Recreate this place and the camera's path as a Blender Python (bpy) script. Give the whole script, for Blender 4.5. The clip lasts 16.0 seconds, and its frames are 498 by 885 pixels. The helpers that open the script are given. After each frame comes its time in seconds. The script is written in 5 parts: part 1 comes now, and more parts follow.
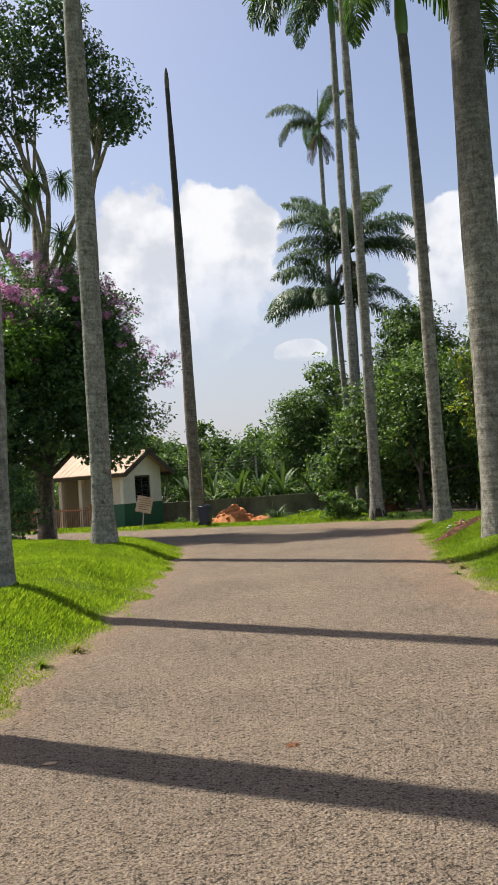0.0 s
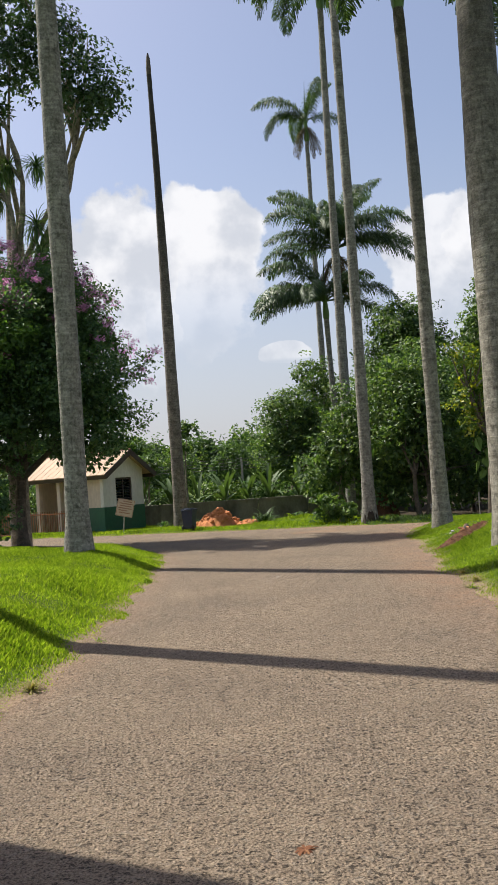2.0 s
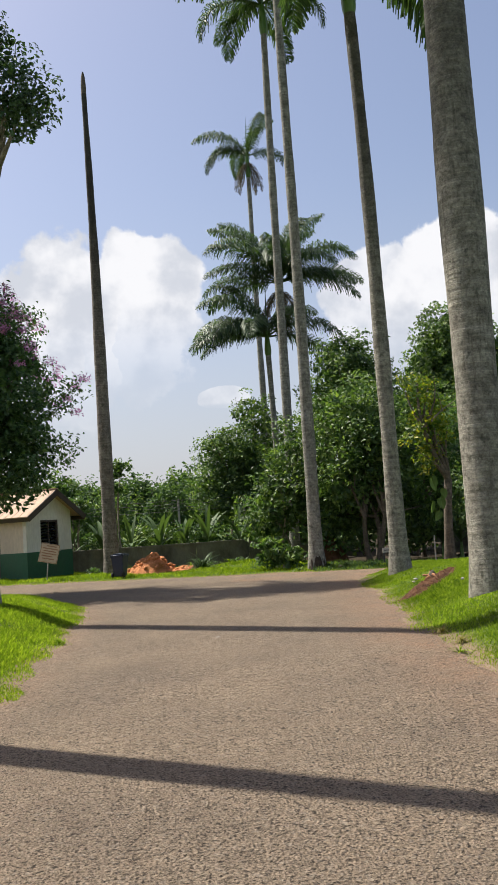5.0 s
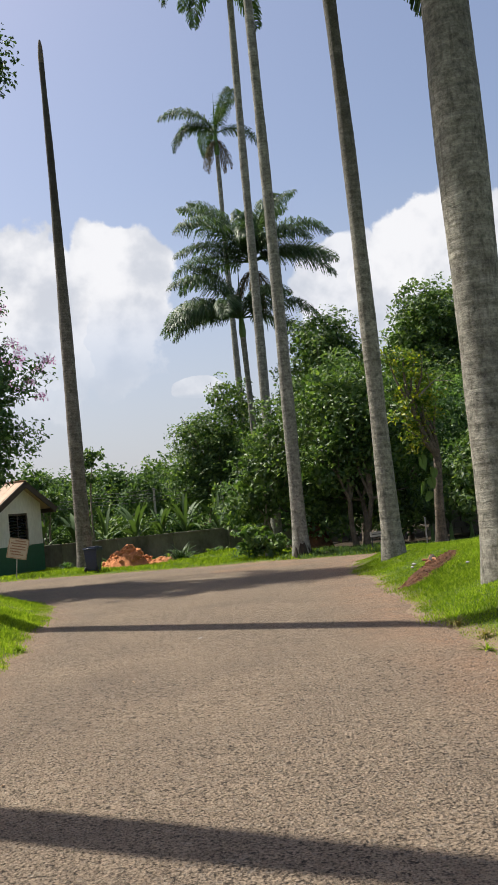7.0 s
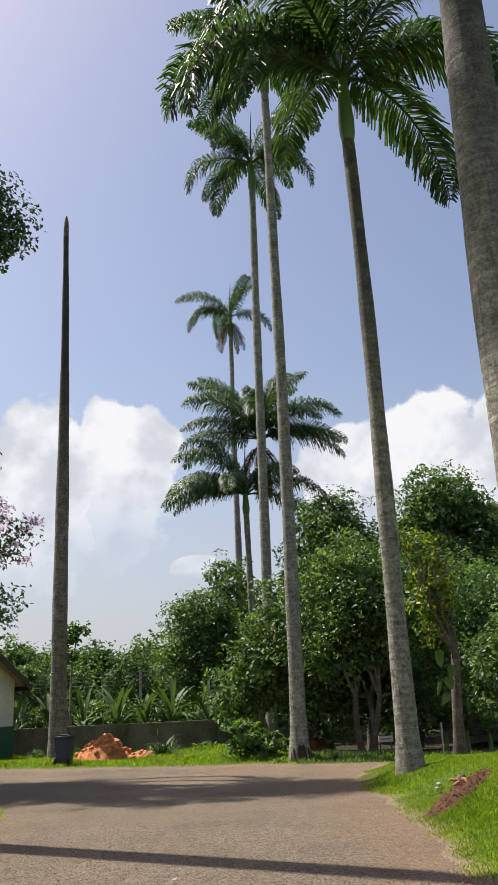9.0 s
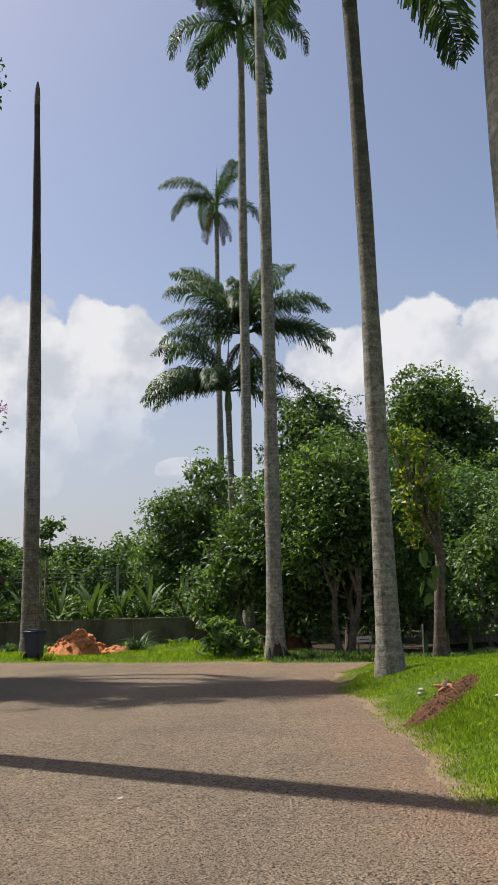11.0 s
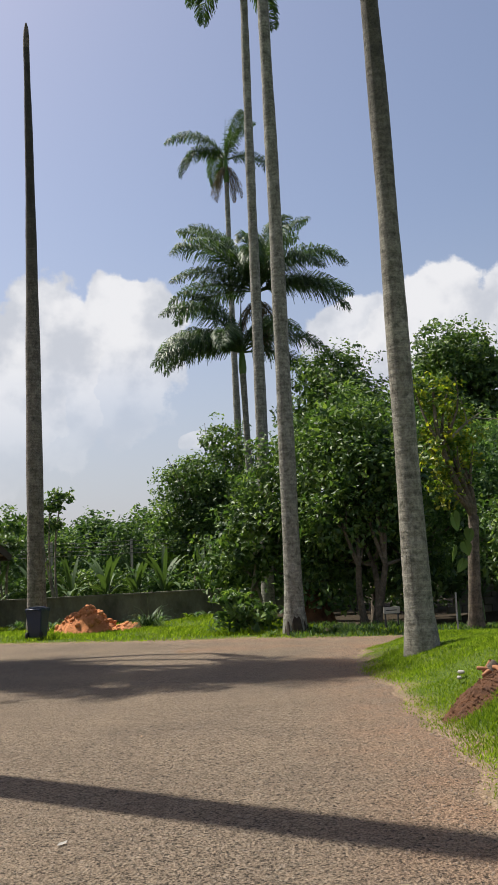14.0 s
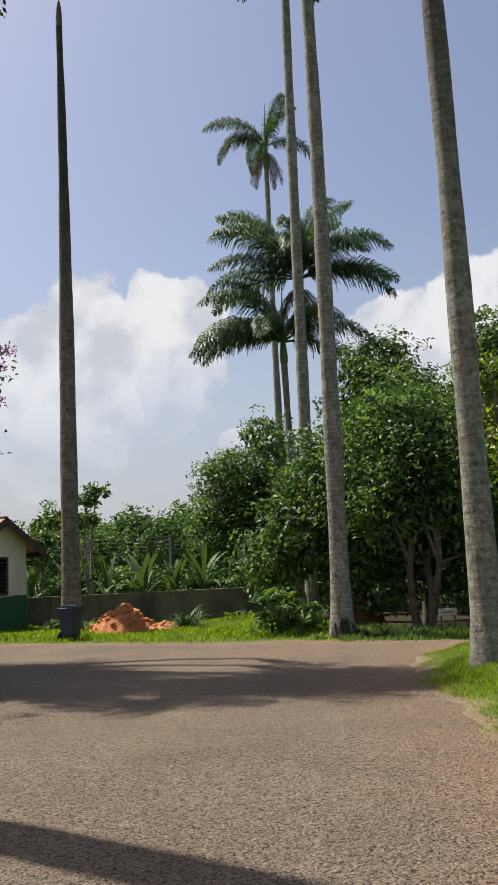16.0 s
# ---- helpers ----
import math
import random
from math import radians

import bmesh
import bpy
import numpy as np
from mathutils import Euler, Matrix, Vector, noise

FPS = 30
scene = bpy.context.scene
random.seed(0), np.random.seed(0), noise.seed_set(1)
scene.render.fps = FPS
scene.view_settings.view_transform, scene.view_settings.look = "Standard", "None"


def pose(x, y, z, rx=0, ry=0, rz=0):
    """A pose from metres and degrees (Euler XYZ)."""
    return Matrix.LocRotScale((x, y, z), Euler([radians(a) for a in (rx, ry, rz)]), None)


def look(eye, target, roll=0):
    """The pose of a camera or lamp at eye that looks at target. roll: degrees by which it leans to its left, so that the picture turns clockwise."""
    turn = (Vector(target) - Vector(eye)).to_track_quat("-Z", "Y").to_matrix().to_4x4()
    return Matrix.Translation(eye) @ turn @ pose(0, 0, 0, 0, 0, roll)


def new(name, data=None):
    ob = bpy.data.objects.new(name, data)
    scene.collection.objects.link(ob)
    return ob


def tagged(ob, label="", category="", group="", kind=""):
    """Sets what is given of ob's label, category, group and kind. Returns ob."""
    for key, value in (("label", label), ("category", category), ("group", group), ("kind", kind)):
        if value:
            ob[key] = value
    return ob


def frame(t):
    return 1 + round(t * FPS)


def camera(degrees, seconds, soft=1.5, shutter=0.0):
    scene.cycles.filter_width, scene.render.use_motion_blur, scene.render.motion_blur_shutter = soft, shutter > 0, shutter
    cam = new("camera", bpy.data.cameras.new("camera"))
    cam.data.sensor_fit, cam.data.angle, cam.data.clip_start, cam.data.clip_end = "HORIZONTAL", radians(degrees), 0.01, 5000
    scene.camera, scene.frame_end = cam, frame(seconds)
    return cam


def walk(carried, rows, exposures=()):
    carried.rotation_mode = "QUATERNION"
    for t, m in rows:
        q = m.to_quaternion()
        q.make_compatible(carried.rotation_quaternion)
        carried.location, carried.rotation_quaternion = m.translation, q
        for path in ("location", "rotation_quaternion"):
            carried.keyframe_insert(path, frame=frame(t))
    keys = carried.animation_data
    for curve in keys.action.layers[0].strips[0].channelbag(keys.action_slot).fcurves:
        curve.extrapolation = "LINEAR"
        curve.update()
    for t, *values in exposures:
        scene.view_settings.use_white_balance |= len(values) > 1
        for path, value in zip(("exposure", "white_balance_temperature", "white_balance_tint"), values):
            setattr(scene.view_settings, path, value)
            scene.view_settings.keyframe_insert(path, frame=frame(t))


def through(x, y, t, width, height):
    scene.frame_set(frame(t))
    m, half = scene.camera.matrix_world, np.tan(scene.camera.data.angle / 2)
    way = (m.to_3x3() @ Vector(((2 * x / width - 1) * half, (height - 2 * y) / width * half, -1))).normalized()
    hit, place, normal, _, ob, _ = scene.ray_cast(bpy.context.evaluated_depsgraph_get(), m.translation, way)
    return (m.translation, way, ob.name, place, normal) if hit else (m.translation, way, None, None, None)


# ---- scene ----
cam = camera(33.6, 16.0, soft=0.95)
METRES, EYE, TILT, LEAN, TURN = 10.88, 1.6, 0.0, 0.0, 0.0
ROWS = [
    (0.0, 0.0, 0.0, 0.0017, 0.16, 2.69, 3.87),
    (0.5, -0.0059, 0.0298, 0.0022, 0.74, 2.64, 3.78),
    (1.0, 0.0006, 0.063, -0.0004, 0.26, 2.64, 3.83),
    (1.5, -0.0005, 0.0945, 0.0018, -0.06, 2.64, 3.79),
    (2.0, -0.0046, 0.1269, 0.0029, -0.91, 2.74, 4.0),
    (2.5, 0.0006, 0.1609, 0.0015, -1.53, 2.94, 3.99),
    (3.0, -0.001, 0.1932, 0.0014, -1.34, 3.9, 3.83),
    (3.5, -0.0017, 0.2303, -0.0011, -4.54, 4.83, 3.87),
    (4.0, 0.003, 0.2597, -0.0009, -5.03, 5.6, 3.51),
    (6.5, 0.0005, 0.423, -0.0095, -6.15, 5.02, 5.49),
    (7.0, 0.0066, 0.45, -0.0091, -6.77, 4.66, 5.64),
    (7.5, 0.0029, 0.4814, -0.0058, -6.85, 4.67, 2.72),
    (8.0, 0.0087, 0.5194, -0.0051, -7.18, 7.01, 1.1),
    (8.5, 0.0172, 0.5591, -0.0035, -6.63, 17.86, 2.46),
    (9.0, 0.0179, 0.5898, -0.0013, -7.32, 17.21, 2.47),
    (11.5, 0.0571, 0.7402, -0.0012, -9.4, 9.36, 1.02),
    (12.0, 0.0673, 0.7687, -0.0023, -12.01, 8.9, 0.46),
    (12.5, 0.0794, 0.7926, -0.0014, -11.86, 8.7, 1.03),
    (13.0, 0.0778, 0.8169, 0.0003, -7.06, 9.05, 3.06),
    (13.5, 0.0863, 0.8434, -0.003, -7.36, 8.89, 2.48),
    (14.0, 0.0948, 0.8676, -0.0025, -6.71, 8.56, 2.89),
    (14.5, 0.0962, 0.8929, 0.0003, -4.88, 8.49, 2.5),
    (15.0, 0.1007, 0.9198, -0.001, -5.15, 8.37, 2.6),
    (15.5, 0.1062, 0.95, 0.0005, -5.2, 8.27, 2.63),
    (16.0, 0.1022, 0.9788, -0.0003, -3.91, 8.46, 2.68),
]
walk(cam, [(t, pose(0, 0, EYE, TILT, LEAN, TURN) @ pose(METRES * x, METRES * y, METRES * z, 90 + pitch, roll, yaw)) for t, x, y, z, yaw, pitch, roll in ROWS],
     [(0, 0.82), (1.5, 0.78), (4, 0.80), (7, 0.74), (8, 0.80), (9, 0.75), (10.5, 0.64), (11.5, 0.56), (12.1, 0.75), (12.6, 0.78), (13.1, 0.70), (14, 0.62), (16, 0.60)])

# ---- world, sun, exposure ----
SUN_AZ, SUN_EL = -52.6, 58.0          # degrees from +y towards +x, and above the horizon
scene.view_settings.exposure = 0.76


def sky_dir(az, el):
    a, e = radians(az), radians(el)
    return Vector((math.sin(a) * math.cos(e), math.cos(a) * math.cos(e), math.sin(e)))


def link(tree, a, b):
    tree.links.new(a, b)


def make_world():
    w = bpy.data.worlds.new("sky")
    scene.world = w
    w.use_nodes = True
    t = w.node_tree
    t.nodes.clear()
    out = t.nodes.new("ShaderNodeOutputWorld")
    sky = t.nodes.new("ShaderNodeTexSky")
    sky.sky_type, sky.sun_disc = "NISHITA", False
    sky.sun_elevation, sky.sun_rotation = radians(SUN_EL), radians(SUN_AZ)
    sky.air_density, sky.dust_density, sky.ozone_density, sky.altitude = 1.2, 2.2, 2.5, 200
    co = t.nodes.new("ShaderNodeTexCoord")

    def math_node(op, a, b=None, clamp=False):
        n = t.nodes.new("ShaderNodeMath")
        n.operation, n.use_clamp = op, clamp
        for i, v in enumerate((a, b)):
            if v is None:
                continue
            if isinstance(v, (int, float)):
                n.inputs[i].default_value = v
            else:
                link(t, v, n.inputs[i])
        return n.outputs[0]

    def smooth(value, lo, hi):
        n = t.nodes.new("ShaderNodeMapRange")
        n.interpolation_type = "SMOOTHSTEP"
        link(t, value, n.inputs[0])
        n.inputs[1].default_value, n.inputs[2].default_value = lo, hi
        return n.outputs[0]

    sep = t.nodes.new("ShaderNodeSeparateXYZ")
    link(t, co.outputs["Generated"], sep.inputs[0])
    fbm = t.nodes.new("ShaderNodeTexNoise")
    fbm.inputs["Scale"].default_value, fbm.inputs["Detail"].default_value, fbm.inputs["Roughness"].default_value = 9.0, 9.0, 0.55
    link(t, co.outputs["Generated"], fbm.inputs["Vector"])
    fine = t.nodes.new("ShaderNodeTexNoise")
    fine.inputs["Scale"].default_value, fine.inputs["Detail"].default_value = 16.0, 6.0
    link(t, co.outputs["Generated"], fine.inputs["Vector"])
    wob = math_node("MULTIPLY", math_node("SUBTRACT", fbm.outputs["Fac"], 0.5), 3.2)
    total = None
    # cumulus heaps: azimuth, elevation of the middle, half width, height above and below, strength
    heaps = [(-6.5, 16.1, 4.2, 4.6, 9.0, 1.0), (-1.5, 16.8, 4.0, 3.8, 8.0, 1.0), (-11, 13.5, 5.0, 4.0, 8.0, .8), (21, 15.6, 4.6, 4.4, 9.0, 1.0), (15.5, 15.0, 4.0, 3.5, 8.0, .9),
             (26.5, 15.5, 4.2, 4.0, 9.0, 1.0), (3.9, 8.5, 1.5, 0.7, 0.4, .6), (-24, 13.5, 10.0, 4.0, 9.0, .6), (45, 14, 12, 6, 9, .9), (-60, 16, 14, 6, 9, .8), (95, 15, 15, 6, 9, .9), (150, 16, 18, 7, 9, .9), (-120, 15, 18, 6, 9, .9), (-160, 22, 14, 7, 9, .8)]
    for az, el, half, up, down, power in heaps:
        d, right = sky_dir(az, el), Vector((math.cos(radians(az)), -math.sin(radians(az)), 0))
        top = right.cross(d)
        comps = []
        for v in (right, top, d):
            n = t.nodes.new("ShaderNodeVectorMath")
            n.operation = "DOT_PRODUCT"
            link(t, co.outputs["Generated"], n.inputs[0])
            n.inputs[1].default_value = v
            comps.append(n.outputs["Value"])
        u = math_node("MULTIPLY", comps[0], 57.3 / half)
        vv = math_node("ADD", math_node("MULTIPLY", math_node("MAXIMUM", comps[1], 0.0), 57.3 / up), math_node("MULTIPLY", math_node("MINIMUM", comps[1], 0.0), 57.3 / down))
        r = math_node("SQRT", math_node("ADD", math_node("MULTIPLY", u, u), math_node("MULTIPLY", vv, vv)))
        soft = math_node("ADD", math_node("SUBTRACT", 1.0, r), math_node("MULTIPLY", wob, 0.5 if half > 3 else 0.85))
        front = math_node("GREATER_THAN", comps[2], 0.2)
        body = math_node("MULTIPLY", math_node("MULTIPLY", smooth(soft, -0.02, 0.08), front), power)
        # heaps thin out towards their base
        low = smooth(math_node("MULTIPLY", comps[1], 57.3), -down * 0.85, -down * 0.1)
        body = math_node("MULTIPLY", body, math_node("ADD", math_node("MULTIPLY", low, 0.75), 0.25))
        total = body if total is None else math_node("MAXIMUM", total, body)
    # thin high haze, whiter towards the horizon
    haze = math_node("SUBTRACT", 1.0, smooth(sep.outputs["Z"], -0.02, 0.42))
    haze = math_node("MULTIPLY", haze, 0.74)
    milk = t.nodes.new("ShaderNodeMix")
    milk.data_type = "RGBA"
    link(t, haze, milk.inputs[0])
    tint = t.nodes.new("ShaderNodeMix")
    tint.data_type, tint.blend_type = "RGBA", "MULTIPLY"
    tint.inputs[0].default_value = 1.0
    link(t, sky.outputs["Color"], tint.inputs[6])
    tint.inputs[7].default_value = (1.15, 1.0, 0.955, 1)
    link(t, tint.outputs[2], milk.inputs[6])
    milk.inputs[7].default_value = (3.75, 4.0, 4.7, 1)
    shade = t.nodes.new("ShaderNodeMix")
    shade.data_type = "RGBA"
    link(t, smooth(fine.outputs["Fac"], 0.36, 0.6), shade.inputs[0])
    shade.inputs[6].default_value, shade.inputs[7].default_value = (4.6, 4.8, 5.3, 1), (6.6, 6.6, 6.8, 1)
    mix = t.nodes.new("ShaderNodeMix")
    mix.data_type = "RGBA"
    link(t, total, mix.inputs[0])
    link(t, milk.outputs[2], mix.inputs[6])
    link(t, shade.outputs[2], mix.inputs[7])
    bg = t.nodes.new("ShaderNodeBackground")
    bg.inputs["Strength"].default_value = 0.084
    link(t, mix.outputs[2], bg.inputs["Color"])
    link(t, bg.outputs[0], out.inputs["Surface"])


make_world()
sun = new("sun", bpy.data.lights.new("sun", "SUN"))
sun.data.energy, sun.data.angle, sun.data.color = 4.4, radians(0.6), (1.0, 0.94, 0.84)
sun.matrix_world = look(sky_dir(SUN_AZ, SUN_EL) * 100, (0, 0, 0))


# ---- materials ----
def material(name, build, rough=0.8, bump=0.0, metal=0.0, spec=0.5):
    m = bpy.data.materials.new(name)
    m.use_nodes = True
    t = m.node_tree
    bsdf = t.nodes["Principled BSDF"]
    bsdf.inputs["Roughness"].default_value, bsdf.inputs["Metallic"].default_value = rough, metal
    bsdf.inputs["Specular IOR Level"].default_value = spec
    color, height = build(t)
    if isinstance(color, tuple):
        bsdf.inputs["Base Color"].default_value = (*color, 1)
    else:
        link(t, color, bsdf.inputs["Base Color"])
    if height is not None and bump:
        b = t.nodes.new("ShaderNodeBump")
        b.inputs["Strength"].default_value, b.inputs["Distance"].default_value = 1.0, bump
        link(t, height, b.inputs["Height"])
        link(t, b.outputs[0], bsdf.inputs["Normal"])
    return m


def coords(t, kind="Object", scale=(1, 1, 1)):
    c = t.nodes.new("ShaderNodeTexCoord")
    mp = t.nodes.new("ShaderNodeMapping")
    mp.inputs["Scale"].default_value = scale
    link(t, c.outputs[kind], mp.inputs["Vector"])
    return mp.outputs[0]


def noise_at(t, vec, scale, detail=4, rough=0.55):
    n = t.nodes.new("ShaderNodeTexNoise")
    n.inputs["Scale"].default_value, n.inputs["Detail"].default_value, n.inputs["Roughness"].default_value = scale, detail, rough
    link(t, vec, n.inputs["Vector"])
    return n.outputs["Fac"]


def ramp(t, fac, stops):
    r = t.nodes.new("ShaderNodeValToRGB")
    link(t, fac, r.inputs[0])
    e = r.color_ramp.elements
    while len(e) < len(stops):
        e.new(0.5)
    for el, (p, c) in zip(e, stops):
        el.position, el.color = p, (*c, 1)
    return r.outputs[0]


def blend(t, fac, a, b, kind="MIX"):
    n = t.nodes.new("ShaderNodeMix")
    n.data_type, n.blend_type = "RGBA", kind
    for i, v in ((0, fac), (6, a), (7, b)):
        if isinstance(v, (int, float)):
            n.inputs[i].default_value = v
        elif isinstance(v, tuple):
            n.inputs[i].default_value = (*v, 1)
        else:
            link(t, v, n.inputs[i])
    return n.outputs[2]


def asphalt(t):
    p = coords(t)
    stones = t.nodes.new("ShaderNodeTexVoronoi")
    stones.inputs["Scale"].default_value = 46
    link(t, p, stones.inputs["Vector"])
    grit = noise_at(t, p, 75, 5, 0.7)
    big = noise_at(t, p, 0.7, 5)
    mid = noise_at(t, p, 5, 5)
    c = ramp(t, grit, [(0.37, (0.048, 0.036, 0.025)), (0.47, (0.24, 0.187, 0.133)), (0.68, (0.44, 0.35, 0.255))])
    stone = t.nodes.new("ShaderNodeSeparateColor")
    link(t, stones.outputs["Color"], stone.inputs[0])
    c = blend(t, ramp(t, stone.outputs[0], [(0.0, (0, 0, 0)), (0.85, (0.06, 0.06, 0.06)), (0.98, (0.4, 0.4, 0.4))]), c, (0.40, 0.35, 0.28))
    c = blend(t, 0.55, c, ramp(t, big, [(0.3, (0.72, 0.7, 0.7)), (0.7, (1.25, 1.2, 1.12))]), "MULTIPLY")
    c = blend(t, ramp(t, mid, [(0.55, (0, 0, 0)), (0.75, (0.35, 0.35, 0.35))]), c, (0.19, 0.13, 0.09))
    # red dust where wheels and rain leave it along the edges, and a few rusty spots
    e = t.nodes.new("ShaderNodeAttribute")
    e.attribute_name = "edge"
    dust = t.nodes.new("ShaderNodeMath")
    dust.operation, dust.use_clamp = "MULTIPLY", True
    link(t, e.outputs["Fac"], dust.inputs[0])
    link(t, ramp(t, noise_at(t, p, 2.2, 6), [(0.32, (0.2, 0.2, 0.2)), (0.62, (0.95, 0.95, 0.95))]), dust.inputs[1])
    c = blend(t, dust.outputs[0], c, ramp(t, grit, [(0.34, (0.16, 0.095, 0.06)), (0.66, (0.51, 0.345, 0.225))]))
    # patches of coarser and finer chippings
    c = blend(t, 0.8, c, ramp(t, noise_at(t, p, 11, 5, 0.7), [(0.34, (0.84, 0.83, 0.82)), (0.5, (1.0, 1.0, 1.0)), (0.66, (1.14, 1.13, 1.12))]), "MULTIPLY")
    # open pits between the chippings
    pits = noise_at(t, p, 38, 3, 0.6)
    c = blend(t, ramp(t, pits, [(0.35, (0.85, 0.85, 0.85)), (0.44, (0, 0, 0))]), c, (0.035, 0.027, 0.02))
    h = t.nodes.new("ShaderNodeMath")
    h.operation = "ADD"
    link(t, stones.outputs["Distance"], h.inputs[0])
    link(t, grit, h.inputs[1])
    deep = t.nodes.new("ShaderNodeMath")
    deep.operation = "ADD"
    link(t, h.outputs[0], deep.inputs[0])
    link(t, ramp(t, pits, [(0.34, (0, 0, 0)), (0.5, (0.6, 0.6, 0.6))]), deep.inputs[1])
    return c, deep.outputs[0]


def soil_grass(t):
    p = coords(t)
    big, fine = noise_at(t, p, 0.5, 5), noise_at(t, p, 30, 4)
    c = ramp(t, fine, [(0.3, (0.035, 0.055, 0.010)), (0.55, (0.085, 0.13, 0.022)), (0.75, (0.17, 0.20, 0.045))])
    c = blend(t, ramp(t, big, [(0.5, (0, 0, 0)), (0.75, (0.45, 0.45, 0.45))]), c, (0.17, 0.13, 0.07))
    e = t.nodes.new("ShaderNodeAttribute")
    e.attribute_name = "bare"
    soil = ramp(t, noise_at(t, p, 55, 5, 0.7), [(0.32, (0.085, 0.06, 0.038)), (0.5, (0.21, 0.15, 0.10)), (0.68, (0.38, 0.29, 0.21))])
    c = blend(t, e.outputs["Fac"], c, soil)
    # thicket floor: litter soil with the canopy's shade put into its dark colour
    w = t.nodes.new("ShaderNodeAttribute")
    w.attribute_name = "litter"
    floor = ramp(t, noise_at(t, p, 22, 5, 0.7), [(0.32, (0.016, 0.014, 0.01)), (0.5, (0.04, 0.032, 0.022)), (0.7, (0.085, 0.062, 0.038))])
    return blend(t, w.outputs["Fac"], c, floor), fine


def trunk_bark(light, dark, ring, algae=None):
    def build(t):
        p = coords(t)
        sp = t.nodes.new("ShaderNodeSeparateXYZ")
        link(t, p, sp.inputs[0])
        wob = noise_at(t, p, 1.6, 3)
        z = t.nodes.new("ShaderNodeMath")
        z.operation = "MULTIPLY_ADD"
        link(t, wob, z.inputs[0])
        z.inputs[1].default_value = 0.09
        link(t, sp.outputs[2], z.inputs[2])
        wave = t.nodes.new("ShaderNodeTexNoise")
        wave.noise_dimensions = "1D"
        wave.inputs["Scale"].default_value, wave.inputs["Detail"].default_value = ring, 3
        link(t, z.outputs[0], wave.inputs["W"])
        blotch, grain = noise_at(t, p, 6.0, 8, 0.7), noise_at(t, p, 24, 6, 0.75)
        c = ramp(t, blotch, [(0.32, dark), (0.5, tuple((a + b) / 2 for a, b in zip(dark, light))), (0.66, light)])
        c = blend(t, 0.25, c, ramp(t, wave.outputs["Fac"], [(0.38, (0.74, 0.70, 0.65)), (0.5, (1, 1, 1)), (0.7, (1.14, 1.12, 1.1))]), "MULTIPLY")
        # pale lichen crusts
        c = blend(t, ramp(t, noise_at(t, p, 3.4, 7, 0.68), [(0.52, (0, 0, 0)), (0.62, (0.45, 0.45, 0.45))]), c, tuple(min(1, v * 1.3) for v in light))
        c = blend(t, 0.75, c, ramp(t, grain, [(0.3, (0.5, 0.5, 0.48)), (0.5, (1, 1, 1)), (0.72, (1.3, 1.3, 1.27))]), "MULTIPLY")
        crack = noise_at(t, coords(t, scale=(1, 1, 0.12)), 16, 5, 0.6)
        c = blend(t, 0.6, c, ramp(t, crack, [(0.33, (0.45, 0.43, 0.4)), (0.45, (1, 1, 1)), (0.7, (1.12, 1.12, 1.1))]), "MULTIPLY")
        # thin pale leaf-scar rings
        saw = t.nodes.new("ShaderNodeMath")
        saw.operation = "PINGPONG"
        link(t, z.outputs[0], saw.inputs[0])
        saw.inputs[1].default_value = 0.55 / ring
        rings = t.nodes.new("ShaderNodeMath")
        rings.operation = "MULTIPLY"
        link(t, saw.outputs[0], rings.inputs[0])
        rings.inputs[1].default_value = ring / 0.55
        c = blend(t, 0.55, c, ramp(t, rings.outputs[0], [(0.0, (1.5, 1.47, 1.4)), (0.16, (0.98, 0.98, 0.98)), (0.8, (0.95, 0.95, 0.94)), (1.0, (0.7, 0.69, 0.66))]), "MULTIPLY")
        if algae:
            # black algae film that thickens towards the top
            up = t.nodes.new("ShaderNodeMapRange")
            up.interpolation_type = "SMOOTHSTEP"
            link(t, sp.outputs[2], up.inputs[0])
            up.inputs[1].default_value, up.inputs[2].default_value = algae[0], algae[1]
            film = t.nodes.new("ShaderNodeMath")
            film.operation, film.use_clamp = "MULTIPLY", True
            link(t, up.outputs[0], film.inputs[0])
            link(t, ramp(t, noise_at(t, p, 2.6, 7, 0.7), [(0.3, (algae[2],) * 3), (0.6, (algae[3],) * 3)]), film.inputs[1])
            c = blend(t, film.outputs[0], c, ramp(t, grain, [(0.35, (0.022, 0.02, 0.017)), (0.7, (0.075, 0.066, 0.052))]))
        # dark lichen specks
        c = blend(t, ramp(t, noise_at(t, p, 7.5, 5), [(0.58, (0, 0, 0)), (0.70, (0.75, 0.75, 0.75))]), c, (0.055, 0.058, 0.042))
        h = t.nodes.new("ShaderNodeMath")
        h.operation = "ADD"
        link(t, wave.outputs["Fac"], h.inputs[0])
        link(t, grain, h.inputs[1])
        return c, h.outputs[0]
    return build


